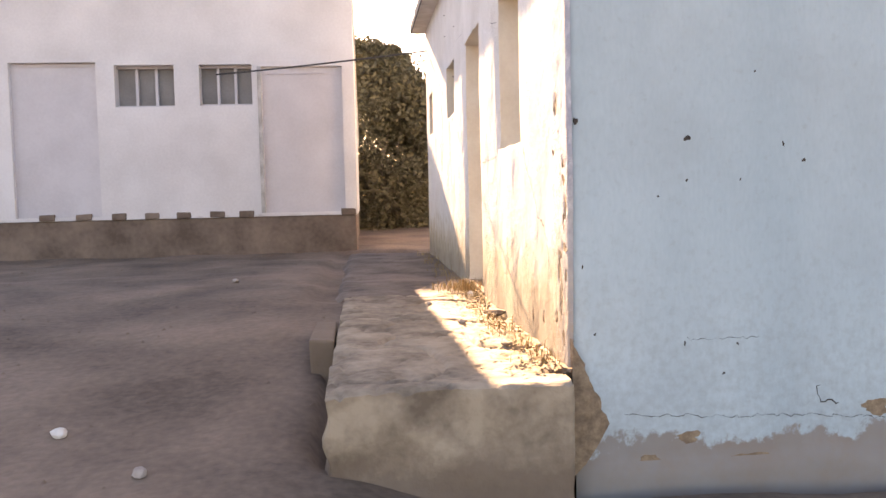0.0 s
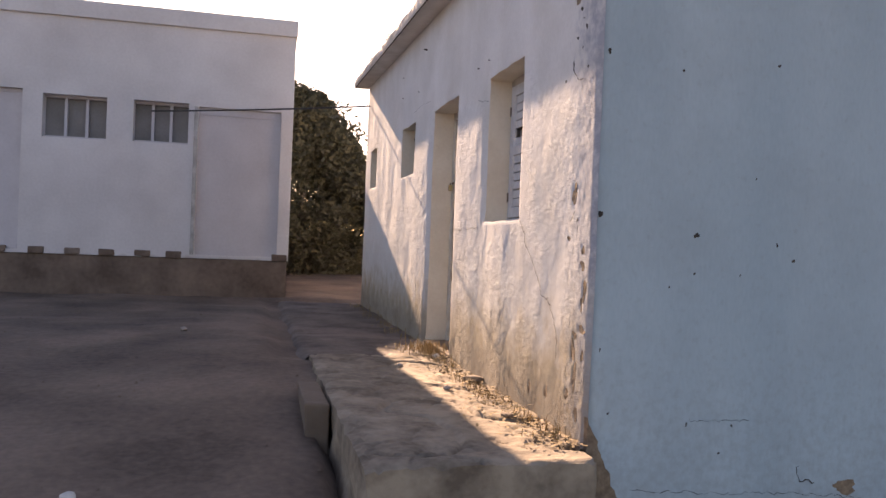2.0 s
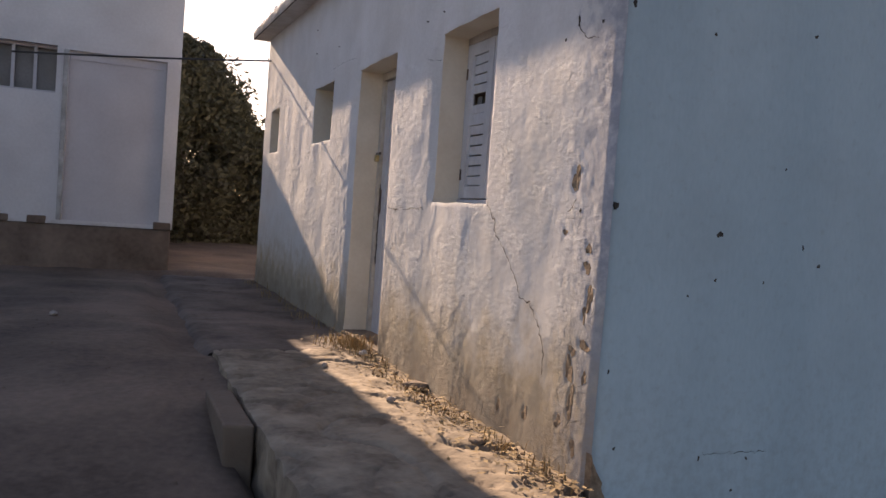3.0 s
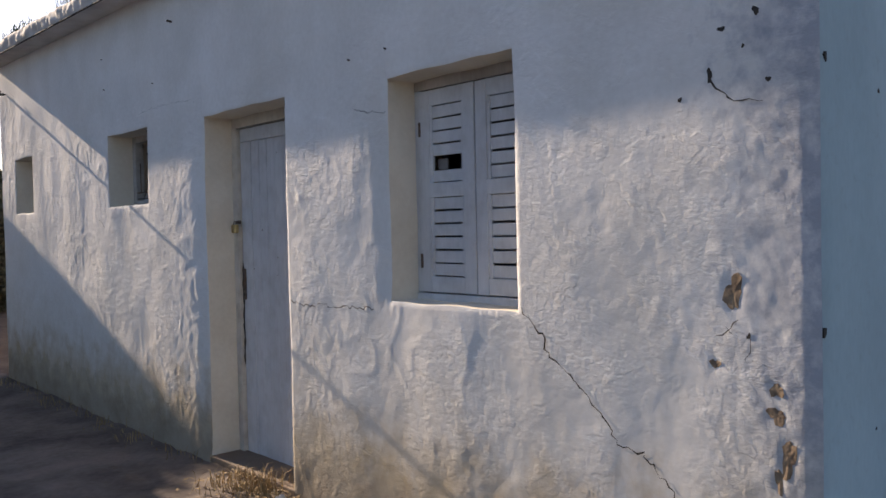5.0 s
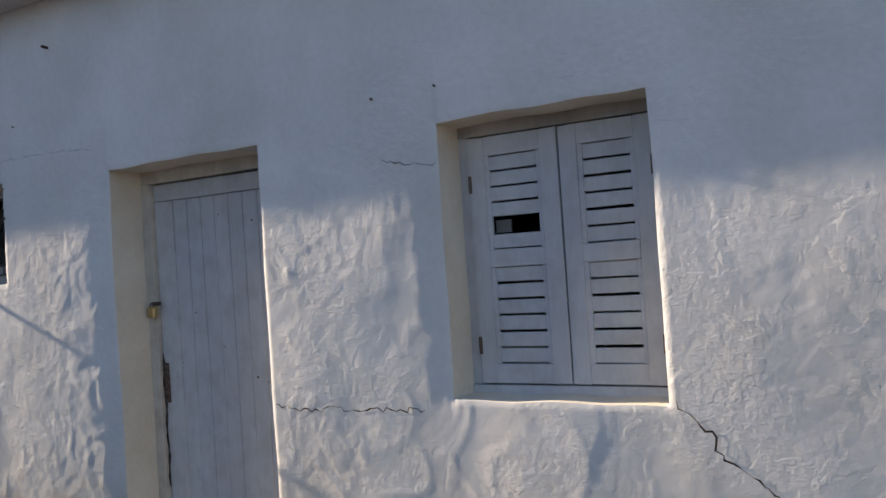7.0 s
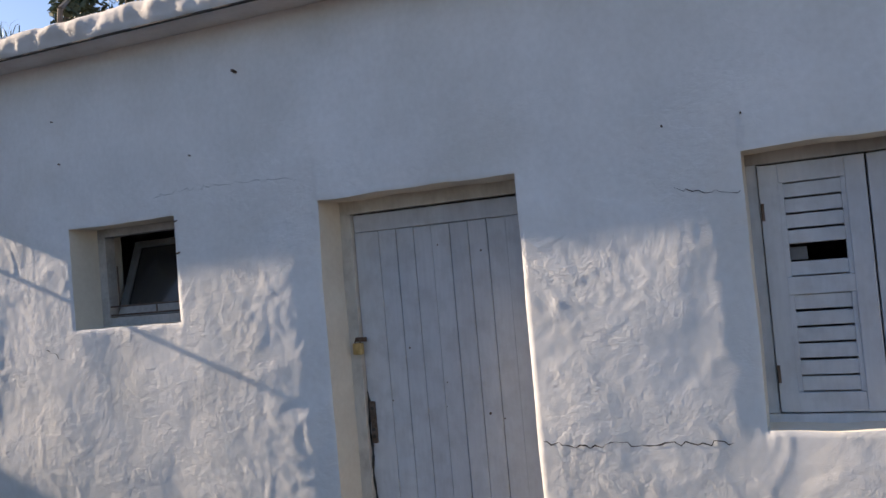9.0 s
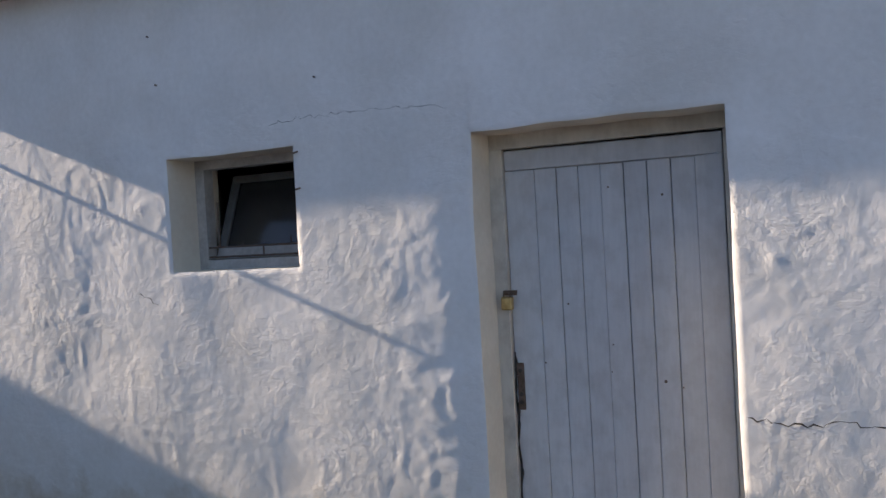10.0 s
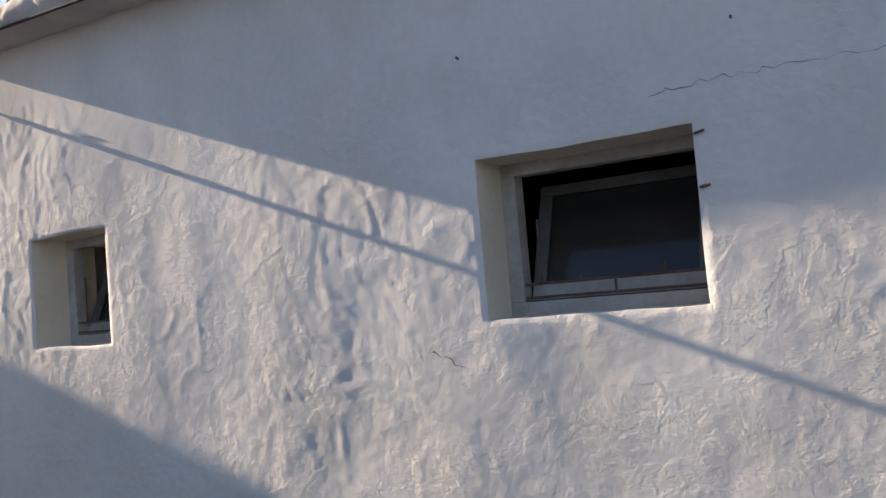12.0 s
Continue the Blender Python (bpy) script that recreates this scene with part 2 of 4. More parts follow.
def tube(points, radius, sides=6, bm=None):
    bm = bm or bmesh.new()
    rings = []
    pts = [Vector(p) for p in points]
    for i, p in enumerate(pts):
        d = (pts[min(i + 1, len(pts) - 1)] - pts[max(i - 1, 0)]).normalized()
        q = d.to_track_quat("Z", "Y").to_matrix()
        r = radius[i] if isinstance(radius, (list, tuple)) else radius
        rings.append([bm.verts.new(p + q @ Vector((math.cos(a) * r, math.sin(a) * r, 0)))
                      for a in [k * math.tau / sides for k in range(sides)]])
    for a, b in zip(rings, rings[1:]):
        for k in range(sides):
            bm.faces.new((a[k], a[(k + 1) % sides], b[(k + 1) % sides], b[k]))
    bm.faces.new(rings[0][::-1])
    bm.faces.new(rings[-1])
    return bm


def thing(name, label, category, at=(0, 0, 0), group="", kind=""):
    ob = new(name)
    ob.location = at
    return tagged(ob, label, category, group, kind)


def smooth01(v, a, b):
    u = min(1.0, max(0.0, (v - a) / (b - a)))
    return u * u * (3 - 2 * u)


# ---- ground ----
RISE = [(-3000, 0.0), (-30, 0.0), (-4, 0.12), (-2.5, 0.22), (-0.7, 0.5), (0.6, 0.6), (2.4, 0.81), (3.4, 0.86), (4.3, 0.89), (8.0, 0.87), (11.5, 0.98),
        (15, 1.02), (40, 1.6), (3000, 4.0)]


def ground_z(x, y):
    z = np.interp(y, [a for a, _ in RISE], [b for _, b in RISE])
    dip = 0.22 * smooth01(x, -1.3, 0.0) * (1 - smooth01(y, 0.8, 2.2)) * smooth01(y, -3.0, -0.5)
    xs = -1.12 + 0.35 * smooth01(y, 2.3, 3.3)
    dip += 0.16 * smooth01(x, xs, xs + 0.14) * (1 - smooth01(y, 1.9, 2.5)) * smooth01(y, 0.36, 0.56)
    dip += 0.05 * smooth01(x, -1.35, -1.15) * smooth01(y, 3.2, 3.5) * (1 - smooth01(y, 8.2, 8.6))
    near = 1 - smooth01(abs(x) + abs(y - 4), 20, 40)
    n = noise.noise((x * 0.9, y * 0.9, 0)) * 0.035 + noise.noise((x * 3.1, y * 3.1, 5)) * 0.014 + noise.noise((x * 9, y * 9, 2)) * 0.006
    return float(z) - dip + n * near


def spread(lo, hi, step, far):
    inner = list(np.arange(lo, hi + 1e-6, step))
    out, d = [], step
    while d < far:
        d *= 1.8
        out.append(d)
    return [lo - d for d in reversed(out)] + inner + [hi + d for d in out]


gx, gy = spread(-7, 3, 0.1, 2500), spread(-5, 16, 0.1, 2500)
gv = [(x, y, ground_z(x, y)) for y in gy for x in gx]
gf = [(j * len(gx) + i, j * len(gx) + i + 1, (j + 1) * len(gx) + i + 1, (j + 1) * len(gx) + i)
      for j in range(len(gy) - 1) for i in range(len(gx) - 1)]
tagged(raw("ground", gv, gf, DIRT), "brown trampled bare earth rising through the yard", "ground", kind="structure")

# ---- the whitewashed house ----
Y0, Y1, ZTOP = 0.545, 8.05, 3.76
DOOR = (3.117, 3.994, 0.87, 2.845)
SHUT = (1.605, 2.325, 1.89, 2.818)
SMALL = (4.755, 5.412, 2.383, 2.870)
FARSMALL = (7.14, 7.63, 2.390, 2.866)
OPEN = [DOOR, SHUT, SMALL, FARSMALL]


def wall_lines(lo, hi, step, marks):
    cuts = sorted({lo, hi, *[m for m in marks if lo < m < hi]})
    out = []
    for a, b in zip(cuts, cuts[1:]):
        k = max(1, round((b - a) / step))
        out += [a + (b - a) * i / k for i in range(k)]
    return out + [hi]


HOLLOWS = [(0.785, 1.996, 0.026, 0.048), (0.663, 1.735, 0.016, 0.022), (0.664, 1.666, 0.024, 0.022), (0.632, 1.555, 0.022, 0.045),
           (0.658, 1.49, 0.012, 0.03), (0.719, 1.342, 0.022, 0.02), (0.640, 1.375, 0.035, 0.018), (0.73, 1.27, 0.024, 0.05),
           (0.70, 1.15, 0.02, 0.06), (0.844, 1.789, 0.014, 0.014), (0.62, 1.26, 0.012, 0.03),
           (0.78, 1.06, 0.02, 0.025), (0.66, 0.99, 0.018, 0.03), (1.05, 1.02, 0.02, 0.03), (1.3, 1.0, 0.016, 0.03)]


def scarp(f):
    """A sheet of laid plaster: it ends in a sharp edge and thins out slowly."""
    u = f - math.floor(f)
    return smooth01(u, 0.0, 0.10) * (1 - u)


def relief(y, z):
    """How far the hand-laid plaster of the long wall stands out, in metres."""
    rise = 0.22 * max(0.0, y - 4.8)
    low = 1 - 0.88 * smooth01(z, 2.72 + rise, 2.98 + rise)
    n = noise.noise((y * 1.9, z * 1.5, 1.0)) * 0.007
    n += noise.noise((y * 5.5, z * 3.0, 4.0)) * 0.0022 * low * (0.5 + 0.5 * smooth01(y, 1.3, 1.9))
    wy, wz = y + 0.10 * noise.noise((y * 4, z * 4, 61)), z + 0.10 * noise.noise((y * 4, z * 4, 67))
    patch = smooth01(noise.noise((y * 1.1, z * 1.3, 15.0)), -0.2, 0.3) * low
    patch *= 0.4 + 0.6 * smooth01(y, 1.45, 2.0)
    n += scarp(noise.noise((wy * 5.5, wz * 3.6, 71)) * 2.3) * 0.0013 * (0.12 + patch) * low
    n += scarp(noise.noise((wy * 10, wz * 8, 77)) * 1.6) * 0.0007 * patch
    n += noise.noise((wy * 15, wz * 11, 7.0)) * 0.0006 * (0.35 + patch) * low
    n += noise.noise((y * 33, z * 27, 9.0)) * 0.0003 * (0.5 + patch) * low
    ridge = 1 - abs(noise.noise((wy * 8 + z * 2.0, wz * 6, 11.0)))
    n += ridge ** 12 * 0.0011 * patch
    other = 1 - abs(noise.noise((wy * 5 - z * 4.0, wz * 4 + y * 1.5, 13.0)))
    n += other ** 14 * 0.0018 * low * smooth01(noise.noise((y * 1.6, z * 1.4, 19.0)), -0.1, 0.25) * (0.3 + 0.7 * smooth01(y, 1.3, 1.9))
    # the plaster falls back towards the far jambs of the door and the shuttered window
    for (_, b, c, d), wide in ((DOOR, 0.17), (SHUT, 0.13)):
        if b - 0.01 <= y < b + 0.3 and c - 0.1 < z < d + 0.25:
            reach = wide * (1 + 0.5 * noise.noise((y * 6, z * 6, 81)))
            n -= 0.016 * (1 - smooth01(y - b, -0.06, reach)) * smooth01(z, c - 0.08, c + 0.12) * (1 - smooth01(z, d, d + 0.2))
    corner = 1 - smooth01(y, 0.6, 1.05)
    n += (noise.noise((y * 26, z * 24, 3.0)) * 0.0006 + scarp(noise.noise((wy * 13, wz * 11, 83)) * 2.0) * 0.0013) * corner * (0.4 + 0.6 * low)
    n -= 0.014 * smooth01(0.60 - y, 0.0, 0.06) ** 2
    if y < 1.5:
        for a, b, c, d in HOLLOWS:
            if abs(y - a) < 2 * c and abs(z - b) < 2 * d:
                n -= 0.0025 * (1 - smooth01(math.hypot((y - a) / c, (z - b) / d), 0.7, 1.5))
    return n


def inside(y, z):
    return any(a < y < b and c < z < d for a, b, c, d in OPEN)


ys = wall_lines(Y0, 1.3, 0.011, []) + wall_lines(1.3, Y1, 0.0125, [v for o in OPEN for v in o[:2]])[1:]
zs = wall_lines(0.5, ZTOP, 0.0125, [v for o in OPEN for v in o[2:]])
wv, wf = [], []
for z in zs:
    for y in ys:
        x = -relief(y, z)
        dy = dz = 0.0
        for a, b, c, d in OPEN:
            if a - 1e-6 <= y <= b + 1e-6 and c - 1e-6 <= z <= d + 1e-6:
                x += 0.006 if y < a + 1e-6 else 0.004 if z < c + 1e-6 else 0.003
                dy, dz = noise.noise((y * 3, z * 3, 21)) * 0.007, noise.noise((y * 5, z * 3, 22)) * 0.008
        wv.append((x, y + dy, z + dz))
ny = len(ys)
solid = [[not inside((ys[i] + ys[i + 1]) / 2, (zs[j] + zs[j + 1]) / 2) for i in range(ny - 1)] for j in range(len(zs) - 1)]
for j in range(len(zs) - 1):
    for i in range(ny - 1):
        if solid[j][i]:
            wf.append((j * ny + i, (j + 1) * ny + i, (j + 1) * ny + i + 1, j * ny + i + 1))
back, lip = {}, {}
n_face = len(wf)


def deep(k):
    if k not in back:
        back[k] = len(wv)
        wv.append((0.32, wv[k][1], wv[k][2]))
    return back[k]


def edge_of(k):
    if k not in lip:
        lip[k] = len(wv)
        wv.append(wv[k])
    return lip[k]


for j in range(len(zs) - 1):
    for i in range(ny - 1):
        if not solid[j][i]:
            for dj, di, p, q in ((0, -1, j * ny + i, (j + 1) * ny + i), (0, 1, (j + 1) * ny + i + 1, j * ny + i + 1),
                                 (-1, 0, j * ny + i + 1, j * ny + i), (1, 0, (j + 1) * ny + i, (j + 1) * ny + i + 1)):
                jj, ii = j + dj, i + di
                if jj < 0 or jj >= len(zs) - 1 or ii < 0 or ii >= ny - 1 or solid[jj][ii]:
                    wf.append((edge_of(p), edge_of(q), deep(q), deep(p)))
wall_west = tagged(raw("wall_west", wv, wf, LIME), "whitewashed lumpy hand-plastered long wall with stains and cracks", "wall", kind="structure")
wall_west.data.materials.append(CREAM)
wall_west.data.polygons.foreach_set("material_index", [0] * n_face + [1] * (len(wf) - n_face))
# inner skin of the long wall
bm = bmesh.new()
cols = sorted({Y0 + 0.3, Y1 - 0.3, *[v for o in OPEN for v in o[:2]]})
rows = sorted({0.2, ZTOP, *[v for o in OPEN for v in o[2:]]})
for a, b in zip(cols, cols[1:]):
    for c, d in zip(rows, rows[1:]):
        if not inside((a + b) / 2, (c + d) / 2):
            bm.faces.new([bm.verts.new(p) for p in ((0.322, a, c), (0.322, b, c), (0.322, b, d), (0.322, a, d))])
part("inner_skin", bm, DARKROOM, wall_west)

# gable wall, washed pale blue, standing between the long walls
HX = 5.6
gxs, gzs = wall_lines(0.0, HX, 0.04, []), wall_lines(0.15, ZTOP, 0.04, [])
bv = []
for z in gzs:
    for x in gxs:
        d = noise.noise((x * 1.7, z * 1.5, 31)) * 0.008 + noise.noise((x * 6, z * 5, 33)) * 0.0025
        if z < 0.46 + 0.05 * noise.noise((x * 4, 0, 35)):
            d += 0.02
        d -= 0.012 * smooth01(0.05 - x, 0, 0.05) ** 2
        bv.append((x + (0.012 if x == 0 else 0), Y0 - 0.002 - d + (0.004 if x == 0 else 0), z))
nx = len(gxs)
bf = [(j * nx + i, j * nx + i + 1, (j + 1) * nx + i + 1, (j + 1) * nx + i) for j in range(len(gzs) - 1) for i in range(nx - 1)]
wall_south = tagged(raw("wall_south", bv, bf, BLUEWASH), "pale blue washed gable wall with flaking plaster at its foot", "wall", kind="structure")
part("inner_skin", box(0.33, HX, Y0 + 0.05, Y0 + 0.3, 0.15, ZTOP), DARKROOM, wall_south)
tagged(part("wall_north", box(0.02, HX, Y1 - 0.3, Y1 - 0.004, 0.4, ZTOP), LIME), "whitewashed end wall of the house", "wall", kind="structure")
# unseen rear wall and floor, added to close the dark room
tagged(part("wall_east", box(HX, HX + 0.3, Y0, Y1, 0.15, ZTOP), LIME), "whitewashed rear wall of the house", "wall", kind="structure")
tagged(part("floor", box(0.33, HX, Y0 + 0.31, Y1 - 0.31, 0.7, 0.86), DARKROOM), "unseen dark floor added inside the house", "floor", kind="structure")

# roof slab with a broken, limewashed edge
EAVE, ZE = 0.178, 3.685
rv, rf = [], []
ry = wall_lines(Y0 - 0.12, Y1 + 0.09, 0.014, [])
prof = [(0.0, 0.0), (-EAVE + 0.004, 0.0), (-EAVE - 0.006, 0.012), (-EAVE - 0.012, 0.035), (-EAVE - 0.012, 0.06), (-EAVE - 0.010, 0.085),
        (-EAVE, 0.108), (-EAVE + 0.03, 0.125), (0.3, 0.14), (HX + 0.3, 0.14)]
for y in ry:
    tilt = 0.022 * (y - 5)
    for k, (x, z) in enumerate(prof):
        e = 1 if 1 <= k <= 7 else 0
        jag = noise.noise((y * 9, z * 16, 41)) * 0.016 + noise.noise((y * 24, z * 30, 43)) * 0.009
        rise = noise.noise((y * 2.2, 0, 45)) * 0.012 + noise.noise((y * 11, 0, 46)) * 0.007
        rv.append((x + jag * e * (0.4 if k == 1 else 1.0), y, ZE + z + tilt + (rise if 5 <= k <= 7 else 0.0)))
K = len(prof)
rf = [(j * K + k, j * K + k + 1, (j + 1) * K + k + 1, (j + 1) * K + k) for j in range(len(ry) - 1) for k in range(K - 1)]
rf += [tuple(range(K))[::-1], tuple((len(ry) - 1) * K + k for k in range(K))]
roof_slab = tagged(raw("roof_slab", rv, rf, SLAB), "whitewashed concrete roof slab with a chipped edge", "roof", kind="structure")
# dark tube paints in the shadowed bitumen line below the slab's edge
part("shadowed_edge_line", tube([(-EAVE - 0.004, y, ZE - 0.001 + 0.022 * (y - 5)) for y in np.linspace(Y0 - 0.1, Y1 + 0.08, 40)], 0.006), DARKGAP, roof_slab, "thin dark line for the shadowed bitumen under the slab edge")
# unseen ceiling, added to close the dark room
tagged(part("ceiling", box(0.33, HX, Y0 + 0.31, Y1 - 0.31, 3.5, 3.55), DARKROOM), "unseen dark ceiling added under the roof slab", "ceiling", kind="structure")


# ---- louvred shutters ----
def shutters():
    a, b, c, d = SHUT
    w = thing("window_1", "grey-painted wooden louvred window shutters, closed, one slat missing", "window", (0.15, (a + b) / 2, c), kind="structure")
    ox, oy, oz = w.location

    def put(name, mat, parent, x0, x1, y0, y1, z0, z1, bevel=0.003, label=""):
        return part(name, box(x0 - ox, x1 - ox, y0 - oy, y1 - oy, z0 - oz, z1 - oz, bevel, wob=0.0015), mat, parent, label)
    put("head_board", BAREWOOD, w, 0.16, 0.21, a - 0.02, b + 0.02, d - 0.042, d + 0.01)
    put("sill_board", GREYPAINT, w, 0.155, 0.22, a - 0.02, b + 0.02, c - 0.01, c + 0.028)
    for y0, y1 in ((a - 0.02, a + 0.028), (b - 0.035, b + 0.02)):
        put("jamb", GREYPAINT, w, 0.162, 0.21, y0, y1, c + 0.028, d - 0.042)
    mid = (a + b) / 2 - 0.012
    z0, z1 = c + 0.034, d - 0.048
    for side, (l0, l1) in enumerate(((mid + 0.003, b - 0.038), (a + 0.031, mid - 0.003))):
        leaf = thing("shutter_leaf", "", "")
        leaf.parent = w
        st = 0.062
        put("stile", GREYPAINT, leaf, 0.15, 0.182, l0, l0 + st, z0, z1)
        put("stile", GREYPAINT, leaf, 0.15, 0.182, l1 - st, l1, z0, z1)
        zm = z0 + 0.504 * (z1 - z0)
        for r0, r1 in ((z0, z0 + 0.066), (zm - 0.03, zm + 0.03), (z1 - 0.066, z1)):
            put("rail", GREYPAINT, leaf, 0.151, 0.181, l0 + st, l1 - st, r0, r1)
        for p0, p1 in ((z0 + 0.066, zm - 0.03), (zm + 0.03, z1 - 0.066)):
            n = 6
            h = (p1 - p0) / n
            for e0, e1 in ((l0 + st - 0.001, l0 + st + 0.016), (l1 - st - 0.016, l1 - st + 0.001)):
                put("bead", GREYPAINT, leaf, 0.156, 0.170, e0, e1, p0 - 0.001, p1 + 0.001, 0.002)
            for k in range(n):
                if side == 0 and p0 > zm and k == 1:
                    part("broken_slat", box(0.190 - ox, 0.198 - ox, l1 - st - 0.07 - oy, l1 - st - 0.012 - oy, p0 + k * h + 0.004 - oz, p0 + (k + 1) * h - 0.006 - oz), DARKROOM, leaf, "stub of a broken slat")
                    continue
                bm = box(0.160 - ox, 0.172 - ox, l0 + st - 0.004 - oy, l1 - st + 0.004 - oy, p0 + k * h + 0.005 + random.uniform(-0.001, 0.001) - oz, p0 + (k + 1) * h - 0.0028 - oz, 0.002)
                bmesh.ops.rotate(bm, verts=bm.verts, cent=(0.166 - ox, 0, p0 + (k + 0.5) * h - oz), matrix=Matrix.Rotation(radians(-2), 3, "Y") @ Matrix.Rotation(radians(random.uniform(-0.3, 0.3)), 3, "X"))
                part("slat", bm, GREYPAINT, leaf)
        for z in (z0 + 0.13, z1 - 0.16):
            y = l1 - 0.006 if side == 0 else l0 + 0.006
            part("hinge", tube([(0.148 - ox, y - oy, z - oz - 0.03), (0.148 - ox, y - oy, z - oz + 0.03)], 0.006), IRON, leaf, "rusty iron hinge")


shutters()


# ---- plank door ----
def plank_door():
    a, b, c, d = DOOR
    w = thing("door_1", "grey-painted wooden plank door, closed and padlocked", "door", (0.2, (a + b) / 2, c), kind="structure")
    ox, oy, oz = w.location

    def put(name, mat, parent, x0, x1, y0, y1, z0, z1, bevel=0.003, label=""):
        return part(name, box(x0 - ox, x1 - ox, y0 - oy, y1 - oy, z0 - oz, z1 - oz, bevel, wob=0.0015), mat, parent, label)
    put("frame_head", DOORPAINT, w, 0.185, 0.25, a - 0.02, b + 0.02, d - 0.055, d + 0.015)
    put("frame_jamb", DOORPAINT, w, 0.185, 0.25, b - 0.05, b + 0.02, c, d - 0.055)
    put("frame_jamb", DOORPAINT, w, 0.185, 0.25, a - 0.02, a + 0.03, c, d - 0.055)
    put("threshold", CONCRETE, w, 0.0, 0.3, a - 0.01, b + 0.01, c - 0.08, c + 0.045, 0.006)
    leaf = thing("door_leaf", "", "")
    leaf.parent = w
    l0, l1, top = a + 0.035, b - 0.053, d - 0.062
    put("backing", GREYPAINT, leaf, 0.236, 0.25, l0, l1, c + 0.02, top)
    put("top_rail", GREYPAINT, leaf, 0.208, 0.236, l0, l1, top - 0.075, top)
    put("stile", GREYPAINT, leaf, 0.209, 0.236, l1 - 0.115, l1, c + 0.02, top - 0.076)
    put("stile", GREYPAINT, leaf, 0.209, 0.236, l0, l0 + 0.091, c + 0.02, top - 0.076)
    at = l1 - 0.116
    for wide in [(l1 - l0 - 0.116 - 0.092) / 7] * 7:
        put("plank", GREYPAINT, leaf, 0.2145 + random.uniform(-0.001, 0.001), 0.236, at - wide + 0.001, at - 0.001, c + 0.022, top - 0.078, 0.003)
        at -= wide
    for y, z, r in ((3.82, 1.98, 0.006), (3.72, 2.2, 0.007), (3.55, 2.62, 0.006), (3.38, 1.92, 0.010), (3.32, 1.9, 0.006), (3.56, 2.05, 0.005), (3.57, 1.95, 0.004), (3.36, 2.58, 0.008)):
        part("knot", tube([(0.2138 - ox, y - oy, z - oz), (0.2128 - ox, y - oy, z - oz)], r * 0.6, 7), IRON, leaf, "dark knot or nail hole")
    worn = [(0.207 - ox, l1 - 0.002 + 0.005 * math.sin(z * 31) - oy, z - oz) for z in np.linspace(1.42, 2.02, 14)]
    part("worn_gap", tube(worn, [0.002 + 0.005 * abs(math.sin(k * 1.7)) for k in range(14)], 5), DARKGAP, w, "dark splintered gap beside the lock")
    zl = 2.235
    hasp = put("hasp", IRON, w, 0.180, 0.187, b - 0.085, b - 0.03, zl + 0.004, zl + 0.022, 0.002, "rusty iron hasp")
    lock = put("padlock", BRASS, w, 0.150, 0.176, b - 0.075, b - 0.03, zl - 0.05, zl, 0.006, "small brass padlock")
    ring = [(0.163 - ox, b - 0.052 + 0.013 * math.cos(t) - oy, zl + 0.018 * math.sin(t) - oz) for t in np.linspace(0, math.pi, 9)]
    part("shackle", tube(ring, 0.003), IRON, lock)
    put("lock_plate", IRON, w, 0.200, 0.210, l1 - 0.036, l1 - 0.008, 1.80, 1.98, 0.002, "worn lock plate with a keyhole")
    for z in (1.95, 1.86, 1.83):
        part("keyhole", tube([(0.1995 - ox, l1 - 0.022 - oy, z - oz), (0.198 - ox, l1 - 0.022 - oy, z - oz)], 0.008, 8), DARKGAP, w)


plank_door()


